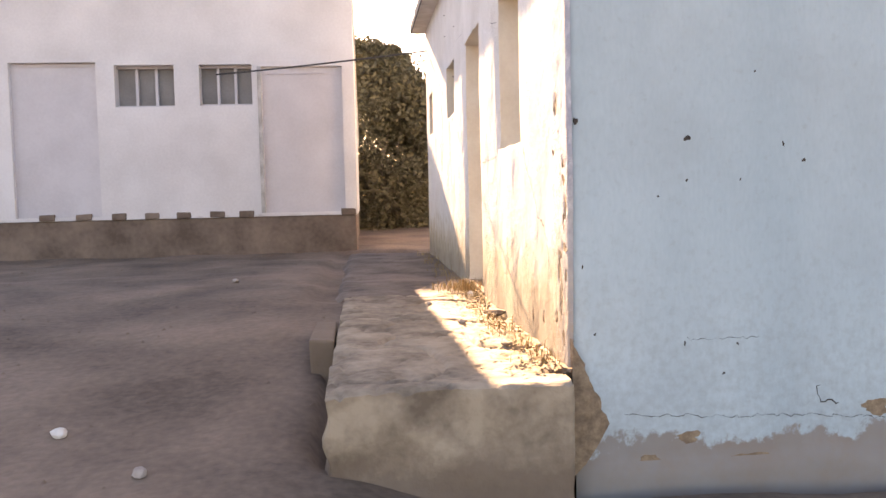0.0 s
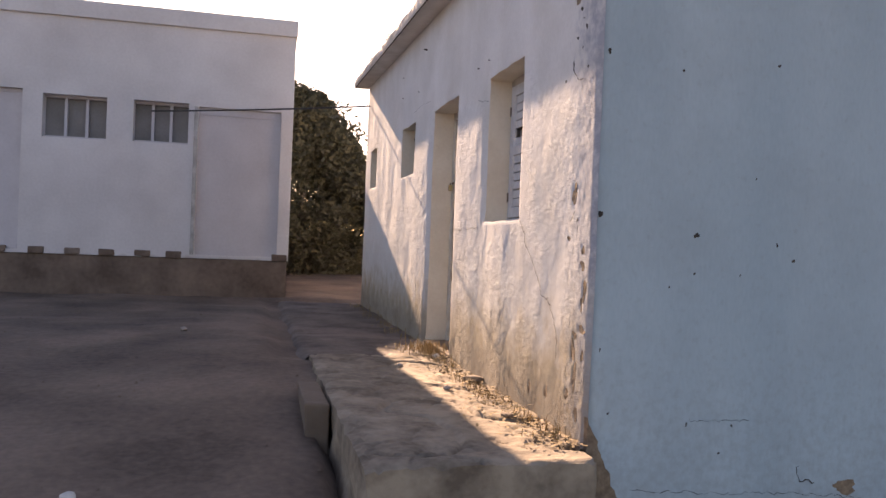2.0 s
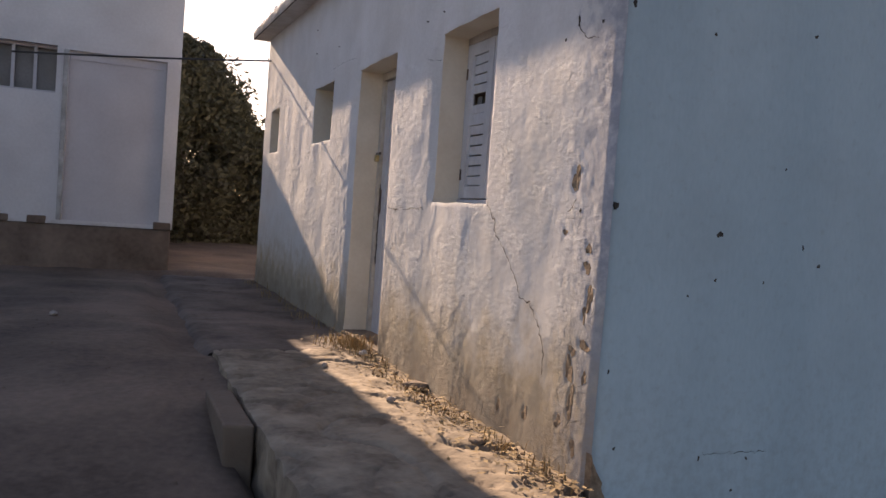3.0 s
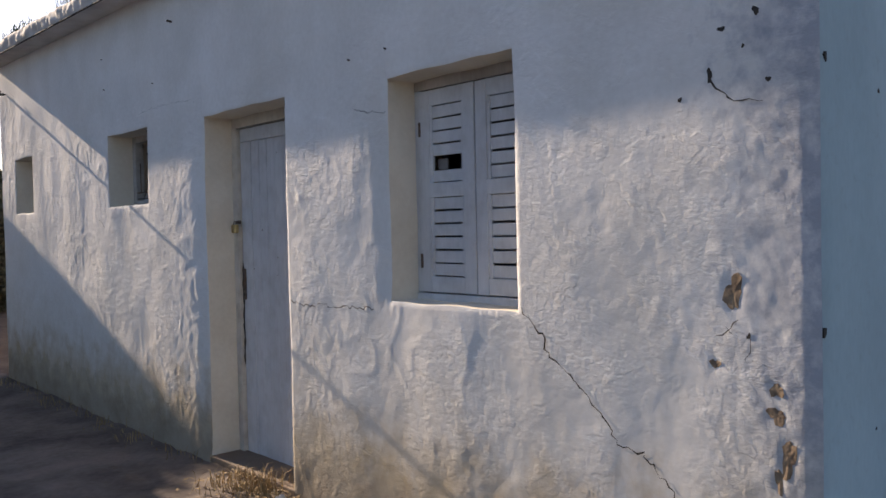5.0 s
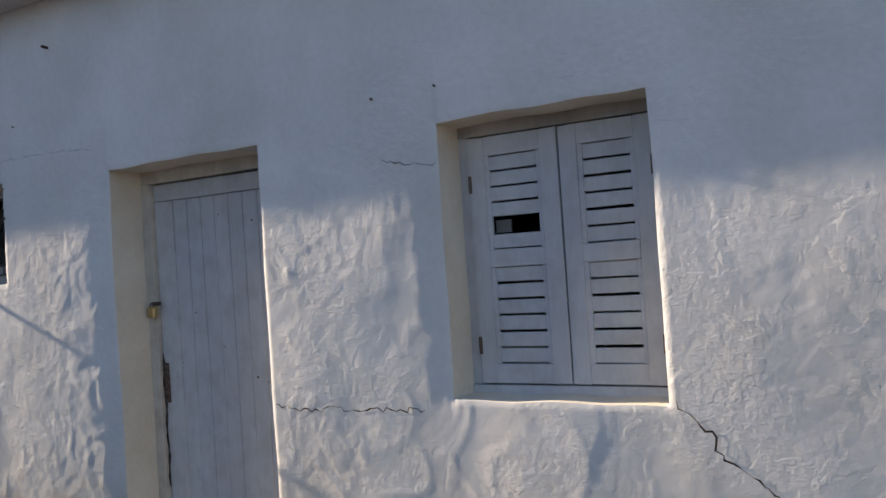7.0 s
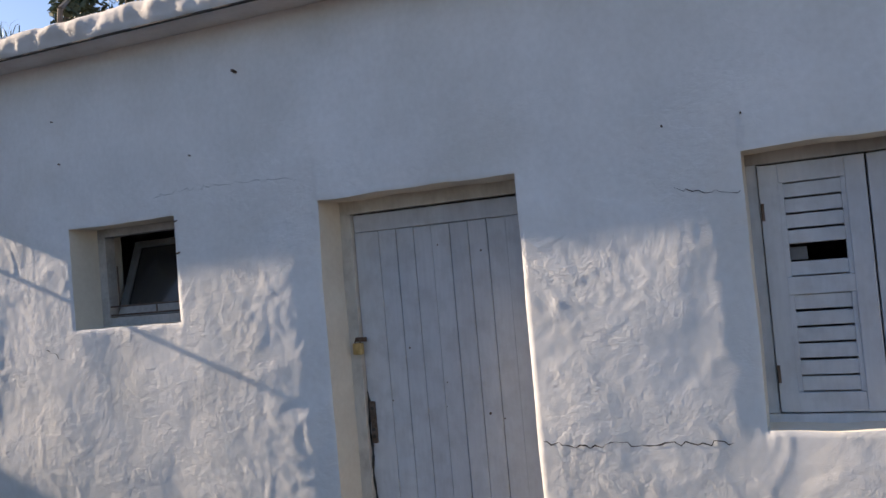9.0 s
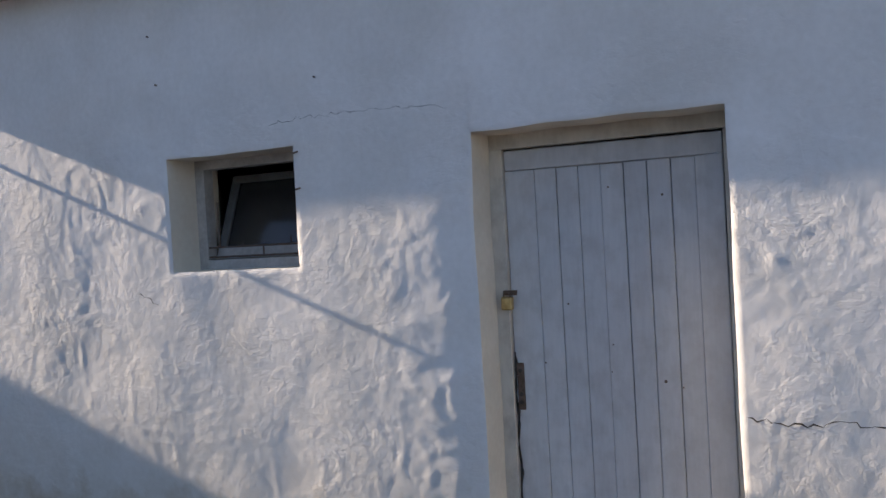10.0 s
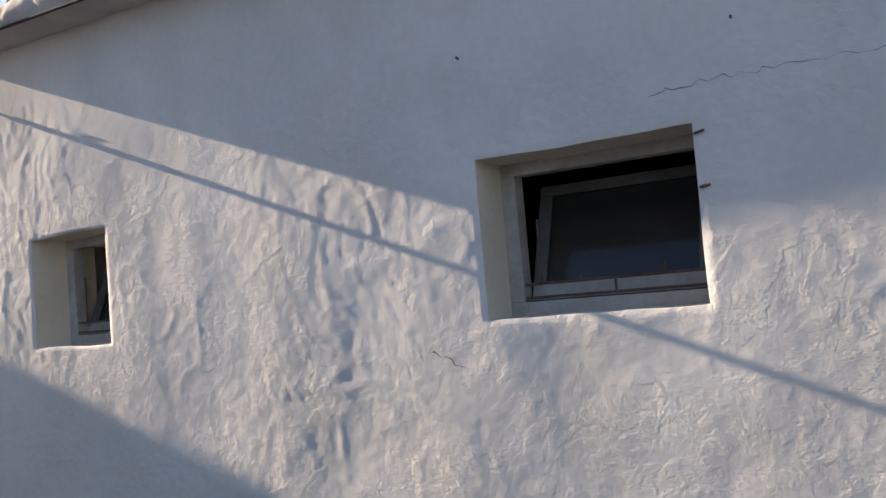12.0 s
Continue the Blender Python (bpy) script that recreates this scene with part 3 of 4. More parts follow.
# ---- small hopper windows ----
def small_window(name, span, label, swing):
    a, b, c, d = span
    w = thing(name, label, "window", (0.2, (a + b) / 2, c), kind="structure")
    ox, oy, oz = w.location

    def put(nm, mat, parent, x0, x1, y0, y1, z0, z1, bevel=0.002, lab=""):
        return part(nm, box(x0 - ox, x1 - ox, y0 - oy, y1 - oy, z0 - oz, z1 - oz, bevel), mat, parent, lab)
    t, lo = 0.05, 0.042
    put("frame_rail", OLDPAINT, w, 0.17, 0.23, a - 0.01, b + 0.01, c - 0.01, c + lo)
    put("frame_rail", OLDPAINT, w, 0.17, 0.23, a - 0.01, b + 0.01, d - 0.04, d + 0.01)
    put("frame_stile", OLDPAINT, w, 0.17, 0.23, b - t, b + 0.01, c + lo, d - 0.04)
    put("frame_stile", OLDPAINT, w, 0.17, 0.23, a - 0.01, a + 0.02, c + lo, d - 0.04)
    for z in (c + lo + 0.012, c + lo + 0.055):
        part("bar", tube([(0.18 - ox, a - oy, z - oz), (0.18 - ox, b - 0.03 - oy, z - oz)], 0.005), IRON, w, "thin iron bar")
    for y, z0, z1 in (((a + b) / 2 - 0.02, lo + 0.012, lo + 0.055), (a + 0.16, lo + 0.055, lo + 0.09), (b - 0.24, lo + 0.055, lo + 0.075), (b - 0.11, lo + 0.055, 0.3)):
        part("bar_peg", tube([(0.18 - ox, y - oy, c + z0 - oz), (0.18 - ox, y - oy, c + z1 - oz)], 0.004), IRON, w)
    sash = thing("sash", "", "")
    sash.parent = w
    y0, y1, h = a + 0.03, b - t - 0.005, d - c - 0.04 - lo
    turn = Matrix.Rotation(radians(swing), 4, "Y")
    m = Matrix.Translation((0.215 - ox, 0, c + lo + 0.004 - oz)) @ turn

    def sway(bm):
        bmesh.ops.transform(bm, matrix=m, verts=bm.verts)
        return bm
    part("sash_rail", sway(box(0, 0.025, y0 - oy, y1 - oy, 0, 0.055, 0.002)), OLDPAINT, sash)
    part("sash_rail", sway(box(0, 0.025, y0 - oy, y1 - oy, h - 0.03, h + 0.004, 0.002)), SASHGREY, sash)
    part("sash_stile", sway(box(0, 0.025, y0 - oy, y0 + 0.042 - oy, 0.055, h - 0.03, 0.002)), SASHGREY, sash)
    part("sash_stile", sway(box(0, 0.025, y1 - 0.042 - oy, y1 - oy, 0.055, h - 0.03, 0.002)), SASHGREY, sash)
    pane = part("pane", sway(box(0.011, 0.014, y0 + 0.04 - oy, y1 - 0.04 - oy, 0.05, h - 0.028)), GLASS, sash, "dusty glass pane")
    pane.visible_shadow = False


small_window("window_2", SMALL, "small deep-set window with a tilted grey sash, ajar", 22)
small_window("window_3", FARSMALL, "small square deep-set window with a tilted sash", 22)

# ---- apron slab along the wall ----
AX, AY0, AY1, AZ = -1.01, 0.30, 3.3, 0.872
ax, ay = wall_lines(AX, 0.03, 0.02, []), wall_lines(AY0, AY1, 0.02, [])
av = []
for y in ay:
    for x in ax:
        n = noise.noise((x * 2, y * 2, 51)) * 0.014 + noise.noise((x * 7, y * 7, 53)) * 0.009 + noise.noise((x * 20, y * 20, 55)) * 0.004
        cr = abs(noise.noise((x * 1.8 + 3, y * 1.8, 57)))
        n -= 0.026 * max(0, 1 - cr / 0.04)
        n -= 0.016 * max(0, 1 - abs(noise.noise((x * 4.2, y * 3.6 + 9, 58))) / 0.05)
        edge = 0.012 * (smooth01(AX + 0.04 - x, 0, 0.04) + smooth01(AY0 + 0.04 - y, 0, 0.04))
        jx = noise.noise((y * 3, 0, 61)) * 0.02 if x == ax[0] else 0
        jy = noise.noise((x * 3, 0, 63)) * 0.025 if y == ay[0] else 0
        out = 1 - smooth01(y, 0.5, 0.6)
        x = AX + (x - AX) * (1 - out * 0.08)
        av.append((x + jx, y + jy, AZ + n - edge + 0.02 * smooth01(y, 2.6, 3.2)))
na = len(ax)
af = [(j * na + i, j * na + i + 1, (j + 1) * na + i + 1, (j + 1) * na + i) for j in range(len(ay) - 1) for i in range(na - 1)]
rim = [(j * na) for j in range(len(ay) - 1, -1, -1)] + list(range(1, na)) + [j * na + na - 1 for j in range(1, 13)]
prev = []
for k in rim:
    prev.append(len(av))
    av.append(av[k])
for s in range(1, 9):
    cur = []
    for k in rim:
        x, y, z = av[k]
        cur.append(len(av))
        b = noise.noise((x * 4, y * 4 + s, s * 0.9)) * 0.04
        av.append((x - (b if k % na == 0 else 0), y - (b if k < na else 0), z - 0.085 * s))
    for i in range(len(rim) - 1):
        af.append((prev[i], cur[i], cur[i + 1], prev[i + 1]))
    prev = cur
tagged(raw("pavement", av, af, CONCRETE), "cracked worn concrete apron slab along the house", "pavement", kind="structure")

# worn path that goes on from the slab along the wall
def path_z(y):
    return float(np.interp(y, [3.2, 4.2, 8.3, 9.0], [0.878, 0.878, 0.872, 0.85]))


qx, qy = wall_lines(-1.15, 0.03, 0.03, []), wall_lines(3.305, 8.9, 0.03, [])
qv = []
for y in qy:
    for i, x in enumerate(qx):
        n = noise.noise((x * 2, y * 2, 91)) * 0.012 + noise.noise((x * 8, y * 8, 93)) * 0.007 + noise.noise((x * 22, y * 22, 95)) * 0.003
        n -= 0.014 * max(0, 1 - abs(noise.noise((x * 1.6 + 3, y * 1.6, 97))) / 0.04)
        drop = 0.10 * (1 - smooth01(x + 0.05 * noise.noise((y * 2.5, 0, 99)), -1.15, -1.02)) + 0.1 * smooth01(y, 8.4, 8.9)
        qv.append((x, y, path_z(y) + n - drop - (0.012 if y == qy[0] else 0)))
nq = len(qx)
qf = [(j * nq + i, j * nq + i + 1, (j + 1) * nq + i + 1, (j + 1) * nq + i) for j in range(len(qy) - 1) for i in range(nq - 1)]
tagged(raw("path", qv, qf, PATHEARTH), "worn grey-brown earth and concrete path along the house", "path", kind="structure")

# ---- the far building across the yard ----
FX, FY, FZ, FT = -0.95, 8.7, 0.8, 4.7
FXL = -11.0
far = thing("outbuilding", "long white single-storey outbuilding with barred windows", "building", (FX, FY, FZ))


def fput(name, mat, parent, x0, x1, y0, y1, z0, z1, bevel=0.0, label=""):
    return part(name, box(x0 - FX, x1 - FX, y0 - FY, y1 - FY, z0 - FZ, z1 - FZ, bevel), mat, parent, label)


fcut = [(-5.5, -4.38, 1.45, 3.51), (-4.14, -3.36, 2.91, 3.47), (-3.03, -2.33, 2.92, 3.47), (-2.2, -1.11, 1.45, 3.44)]
fxs = sorted({FXL, FX, *[v for o in fcut for v in o[:2]]})
fzs = sorted({1.40, FT - 0.22, *[v for o in fcut for v in o[2:]]})
bm = bmesh.new()
for a, b in zip(fxs, fxs[1:]):
    for c, d in zip(fzs, fzs[1:]):
        x, z = (a + b) / 2, (c + d) / 2
        if not any(p < x < q and r < z < s for p, q, r, s in fcut):
            box(a - FX, b - FX, 0, 0.25, c - FZ, d - FZ, bm=bm)
bmesh.ops.remove_doubles(bm, verts=bm.verts, dist=0.0005)
part("front_wall", bm, FARWALL, far)
FALL = 0.40      # the roof falls to the rear


def sloped(name, mat, x0, x1, y0, y1, z0, z1):
    bm = box(x0 - FX, x1 - FX, y0 - FY, y1 - FY, z0 - FZ, z1 - FZ)
    for v in bm.verts:
        if name == "roof" or v.co.z > 0.9:
            v.co.z -= FALL * max(0.0, v.co.y - 0.25)
    return part(name, bm, mat, far)


sloped("side_wall", FARWALL, FX - 0.25, FX, FY + 0.251, FY + 4.5, 1.40, FT - 0.22)
sloped("side_wall", FARWALL, FXL, FXL + 0.25, FY + 0.251, FY + 4.5, 1.40, FT - 0.22)
sloped("rear_wall", FARWALL, FXL, FX, FY + 4.5, FY + 4.75, 1.40, FT - 0.24)
sloped("roof", FARWALL, FXL - 0.04, FX + 0.02, FY + 0.25, FY + 4.8, FT - 0.22, FT - 0.06)
fput("parapet", FARWALL, far, FXL - 0.04, FX + 0.02, FY - 0.05, FY + 0.25, FT - 0.22, FT, 0.01)
p, q, r, s = fcut[0]
gate = fput("metal_door", FARPANEL, far, p, q, FY + 0.08, FY + 0.13, r, s, 0.0, "plain grey metal door, closed")
for z in (r + 0.03, s - 0.03):
    fput("door_rail", FARPANEL, gate, p + 0.02, q - 0.02, FY + 0.07, FY + 0.081, z - 0.02, z + 0.02)
for p, q, r, s in fcut[1:3]:
    wnd = fput("window", DARKROOM, far, p, q, FY + 0.2, FY + 0.24, r, s, 0.0, "barred window with dark panes")
    for k in range(1, 3):
        x = p + (q - p) * k / 3
        fput("mullion", FARPANEL, wnd, x - 0.018, x + 0.018, FY + 0.13, FY + 0.19, r, s)
    for z in (r + 0.015, s - 0.015):
        fput("frame_rail", FARPANEL, wnd, p, q, FY + 0.12, FY + 0.195, z - 0.015, z + 0.015)
p, q, r, s = fcut[3]
fd = fput("door", FARPANEL, far, p, q, FY + 0.06, FY + 0.11, r, s, 0.0, "grey door, closed")
fput("door_rail", FARPANEL, fd, p + 0.02, q - 0.02, FY + 0.05, FY + 0.061, s - 0.1, s - 0.02)
fput("jamb", OLDPAINT, far, p - 0.055, p - 0.002, FY - 0.03, FY + 0.06, r, s, 0.006, "dark door post")
fput("plinth", PLINTH, far, FXL + 0.02, FX - 0.015, FY + 0.015, FY + 4.7, 0.5, 1.398, 0.02, "brown earth-stained stone plinth")
# dark blocks standing for the shaded notches along the white plaster's lower edge
for k, (x, w) in enumerate(((-5.1, 0.2), (-4.62, 0.21), (-4.16, 0.2), (-3.72, 0.18), (-3.3, 0.19), (-2.85, 0.2), (-2.46, 0.2), (-1.07, 0.2))):
    bm = box(x - w / 2 - FX, x + w / 2 - FX, -0.02, 0.05, 1.40 - FZ, 1.485 - FZ, 0.012, wob=0.008)
    part("notch_block", bm, PLINTH, far, "dark block standing for a recessed notch at the plaster's lower edge")

# ---- marks on the walls ----


def blot(parent, y, z, ry, rz, seed, material, side=True, label=""):
    """A shallow patch where the plaster has fallen, with a ragged outline, lying on the wall."""
    rnd = random.Random(seed)
    bm = bmesh.new()
    ph = [rnd.uniform(0, 6.3) for _ in range(3)]
    ring = []
    for k in range(18):
        a = k * math.tau / 18
        r = 1 + 0.25 * math.sin(2 * a + ph[0]) + 0.18 * math.sin(3 * a + ph[1]) + 0.12 * math.sin(7 * a + ph[2])
        u, v = y + ry * r * math.cos(a), z + rz * r * math.sin(a)
        ring.append((u, v))
    def lift(u, v, off):
        if side:
            return (-relief(u, v) - off, u, v)
        d = noise.noise((u * 1.7, v * 1.5, 31)) * 0.008 + noise.noise((u * 6, v * 5, 33)) * 0.0025
        return (u, Y0 - 0.002 - d - off, v)
    mid = bm.verts.new(lift(y, z, 0.0015))
    rim = [bm.verts.new(lift(u, v, 0.0014)) for u, v in ring]
    low = [bm.verts.new(lift(u, v, -0.01)) for u, v in ring]
    for k in range(18):
        f = (mid, rim[k], rim[(k + 1) % 18])
        bm.faces.new(f if not side else f[::-1])
        f = (rim[k], low[k], low[(k + 1) % 18], rim[(k + 1) % 18])
        bm.faces.new(f)
    part("bare_patch" if material is MUD else "hole", bm, material, parent, label)


def crack(parent, line, width, seed, side=True):
    """A thin ragged dark fissure along a line on the wall."""
    rnd = random.Random(seed)
    pts = []
    for (a, b), (c, d) in zip(line, line[1:]):
        k = max(2, int(math.hypot(c - a, d - b) / 0.018))
        pts += [(a + (c - a) * i / k + rnd.uniform(-0.009, 0.009), b + (d - b) * i / k + rnd.uniform(-0.009, 0.009)) for i in range(k)]
    pts.append(line[-1])
    bm = bmesh.new()
    prev = None
    for i, (u, v) in enumerate(pts):
        w = width * 0.75 * rnd.uniform(0.15, 1.0) * (0.3 if i in (0, len(pts) - 1) else 1)
        q = pts[min(i + 1, len(pts) - 1)]
        p = pts[max(i - 1, 0)]
        t = math.hypot(q[0] - p[0], q[1] - p[1]) or 1
        nu, nv = -(q[1] - p[1]) / t * w / 2, (q[0] - p[0]) / t * w / 2
        row = []
        for s in (-1, 1):
            a, b = u + s * nu, v + s * nv
            if side:
                row.append(bm.verts.new((-relief(a, b) - 0.002, a, b)))
            else:
                d = noise.noise((a * 1.7, b * 1.5, 31)) * 0.008 + noise.noise((a * 6, b * 5, 33)) * 0.0025
                row.append(bm.verts.new((a, Y0 - 0.005 - d, b)))
        if prev:
            bm.faces.new((prev[0], prev[1], row[1], row[0]))
        prev = row
    part("crack", bm, DARKGAP, parent, "thin dark crack in the plaster")


for k, (y, z, a, b) in enumerate([(0.818, 2.914, 0.045, 0.022), (0.772, 2.861, 0.014, 0.013), (0.708, 2.765, 0.012, 0.014), (0.742, 2.812, 0.010, 0.004),
                                  (0.809, 2.733, 0.012, 0.010), (0.745, 2.676, 0.006, 0.006), (0.846, 2.61, 0.011, 0.022), (0.942, 2.552, 0.007, 0.010),
                                  (0.675, 2.575, 0.008, 0.010), (0.741, 1.876, 0.007, 0.010)]):
    blot(wall_west, y, z, a * 0.8, b * 0.8, k, MUD if a > 0.02 else DARKGAP)
for k, (y, z, a, b) in enumerate(HOLLOWS):
    blot(wall_west, y, z, a, b, 50 + k, MUD, label="bare brown mud where plaster has fallen")
crack(wall_west, [(1.588, 1.901), (1.487, 1.82), (1.468, 1.757), (1.343, 1.674), (1.221, 1.555), (1.182, 1.491), (1.092, 1.485), (0.983, 1.388),
                  (0.938, 1.322), (0.929, 1.192)], 0.011, 1)
crack(wall_west, [(2.542, 2.715), (2.41, 2.688), (2.335, 2.686)], 0.006, 2)
crack(wall_west, [(3.10, 1.854), (2.956, 1.836), (2.826, 1.847), (2.676, 1.843), (2.566, 1.849), (2.434, 1.852)], 0.008, 3)
crack(wall_west, [(4.867, 2.968), (4.677, 2.976), (4.517, 2.973), (4.375, 2.974), (4.195, 2.962), (4.073, 2.943)], 0.0032, 4)
crack(wall_west, [(5.63, 2.30), (5.50, 2.24)], 0.006, 31)
crack(wall_west, [(0.845, 2.601), (0.824, 2.564), (0.784, 2.539), (0.69, 2.52)], 0.009, 5)
crack(wall_west, [(0.835, 1.864), (0.77, 1.92)], 0.006, 6)
crack(wall_west, [(0.813, 1.906), (0.775, 1.875)], 0.005, 7)
crack(wall_west, [(0.741, 1.876), (0.745, 1.797)], 0.004, 8)
for k, (x, z, a, b) in enumerate([(0.502, 1.824, 0.02, 0.02), (0.919, 1.794, 0.008, 0.015), (1.011, 1.724, 0.012, 0.014), (0.793, 2.096, 0.007, 0.007),
                                  (0.499, 1.649, 0.009, 0.009), (0.731, 1.648, 0.006, 0.008), (0.04, 2.62, 0.012, 0.018), (0.403, 2.564, 0.008, 0.012),
                                  (0.89, 2.626, 0.012, 0.012), (0.376, 1.585, 0.006, 0.009), (0.656, 0.83, 0.01, 0.008), (0.487, 0.964, 0.008, 0.014),
                                  (0.717, 0.955, 0.008, 0.01), (0.1, 1.016, 0.008, 0.01), (0.03, 1.9, 0.012, 0.025), (0.05, 1.3, 0.006, 0.012)]):
    blot(wall_south, x, z, a * 0.62, b * 0.62, 100 + k, DARKGAP, side=False)
for k, (x, z, a, b) in enumerate([(0.505, 0.562, 0.055, 0.022), (1.343, 0.654, 0.07, 0.03), (0.32, 0.46, 0.06, 0.03),
                                  (0.75, 0.45, 0.10, 0.03), (1.05, 0.43, 0.10, 0.03)]):
    blot(wall_south, x, z, a, b, 150 + k, MUD, side=False, label="bare brown mud where plaster has fallen")
tri = bmesh.new()
edge_pts = [(0.0, 1.0)]
for k in range(1, 22):
    u = k / 21
    edge_pts.append((0.155 * u + 0.02 * noise.noise((u * 9, 0, 7)), 1.0 - 0.36 * u + 0.02 * noise.noise((u * 8, 3, 7))))
edge_pts += [(0.11, 0.56), (0.05, 0.47), (0.0, 0.42)]
front = [tri.verts.new((x, Y0 - 0.018 + 0.006 * noise.noise((x * 20, z * 20, 5)), z)) for x, z in edge_pts]
rear = [tri.verts.new((x, Y0 + 0.02, z)) for x, z in edge_pts]
tri.faces.new(front[::-1])
for k in range(len(front)):
    i = (k + 1) % len(front)
    tri.faces.new((front[k], front[i], rear[i], rear[k]))
bmesh.ops.recalc_face_normals(tri, faces=tri.faces)
part("bare_patch", tri, MUD, wall_south, "bare brown mud where the corner plaster has fallen")
crack(wall_south, [(0.224, 0.67), (0.472, 0.658), (0.724, 0.639), (0.877, 0.641), (0.98, 0.634), (1.174, 0.624), (1.396, 0.601)], 0.005, 21, False)
crack(wall_south, [(1.077, 0.766), (1.083, 0.691), (1.173, 0.682)], 0.010, 22, False)
crack(wall_south, [(0.487, 0.983), (0.813, 0.98)], 0.005, 23, False)
for y, z, r in ((4.345, 3.45, 0.010), (4.752, 2.84, 0.005), (4.750, 2.695, 0.006), (5.441, 3.193, 0.006), (4.631, 3.123, 0.005), (5.473, 3.406, 0.005),
                (2.571, 2.932, 0.006), (2.314, 2.937, 0.005)):
    x = -relief(y, z)
    part("nail", tube([(x + (0.0 if 4.7 < y < 4.8 else 0.02), y, z), (x - (0.03 if r > 0.008 else 0.012), y - (0.028 if 4.7 < y < 4.8 else 0.003), z + 0.003)], [r * 0.7, r * 0.7]), IRON, wall_west, "old rusty nail in the wall")

# ---- cable from the wall to the outbuilding ----
pts = []
for k in range(25):
    u = k / 8
    pts.append((-0.01 - 0.93 * u, 7.86 + 0.28 * u, 3.485 - 0.05 * u - 0.006 * u * (3 - u)))
cable = thing("cable", "thin black electric cable strung between the two buildings", "cable", pts[0])
part("wire", tube([Vector(p) - Vector(pts[0]) for p in pts], 0.0115), CABLE, cable)
part("wall_hook", tube([(0.03, 0, 0.0), (-0.03, 0, 0.0), (-0.035, 0, 0.03)], 0.006), IRON, cable)


# ---- plants ----
def leaves(count, spot, size, seed):
    """Small folded leaves at places drawn by spot(rnd); gives vertices and faces."""
    rnd = random.Random(seed)
    v, f = [], []
    for _ in range(count):
        c = spot(rnd)
        d = Vector((rnd.gauss(0, 1), rnd.gauss(0, 1), rnd.gauss(0, 0.8))).normalized()
        e = d.cross(Vector((rnd.gauss(0, 1), rnd.gauss(0, 1), rnd.gauss(0, 1)))).normalized()
        s = size * rnd.uniform(0.6, 1.3)
        i = len(v)
        v += [c - d * s, c + e * s * 0.42, c + d * s, c - e * s * 0.42]
        f.append((i, i + 1, i + 2, i + 3))
    return [tuple(p) for p in v], f


def bush():
    rnd = random.Random(5)
    base = Vector((-0.2, 14.6, ground_z(-0.2, 14.6)))
    t = thing("bush", "tall dense dark green bush closing the passage", "bush", base)
    lumps = []

    def crest(x):
        u = 0.10 * math.sin(5.1 * x + 1) + 0.06 * math.sin(13 * x)
        return (4.84 - 0.1 * x if x < -0.3 else max(2.9, 4.87 - 1.45 * (x + 0.3))) + (u if x > -0.35 else 0.0)
    for k in range(60):
        x, r = -1.7 + 0.075 * k, rnd.uniform(0.24, 0.34)
        for down in (0.9, 1.7):
            lumps.append((Vector((x, 14.6 + rnd.uniform(-0.5, 0.5), crest(x) - r * down)) - base, r))
    for k in range(40):
        x = rnd.uniform(-0.2, 1.6)
        lumps.append((Vector((x, 14.6 + rnd.uniform(-0.4, 0.4), crest(x) + rnd.uniform(-0.1, 0.14))) - base, rnd.uniform(0.07, 0.17)))
    for _ in range(290):
        x = rnd.uniform(-1.7, 3.0)
        top = crest(x)
        r = rnd.uniform(0.3, 0.6)
        z = 1.0 + (top - r * 0.75 - 1.0) * rnd.random() ** 1.05
        lumps.append((Vector((x, 14.6 + rnd.uniform(-0.9, 0.9), z)) - base, r))

    def spot(r):
        c, rad = r.choice(lumps)
        d = Vector((r.gauss(0, 1), r.gauss(0, 1), r.gauss(0, 1))).normalized()
        return c + d * rad * r.random() ** 0.4
    v, f = leaves(160000, spot, 0.058, 6)
    raw("crown", v, f, LEAF, t, smooth=False)
    for k in range(7):
        x = rnd.uniform(-1.2, 2.4)
        foot = Vector((x, rnd.uniform(-0.3, 0.3), ground_z(x - 0.2, 14.6) - base.z - 0.05))
        p = [foot + Vector((0.12 * math.sin(i + k), 0.1 * math.cos(i * 2 + k), i * 0.42)) for i in range(6)]
        part("stem", tube(p, [0.05, 0.045, 0.04, 0.032, 0.024, 0.015]), BARK, t)


bush()


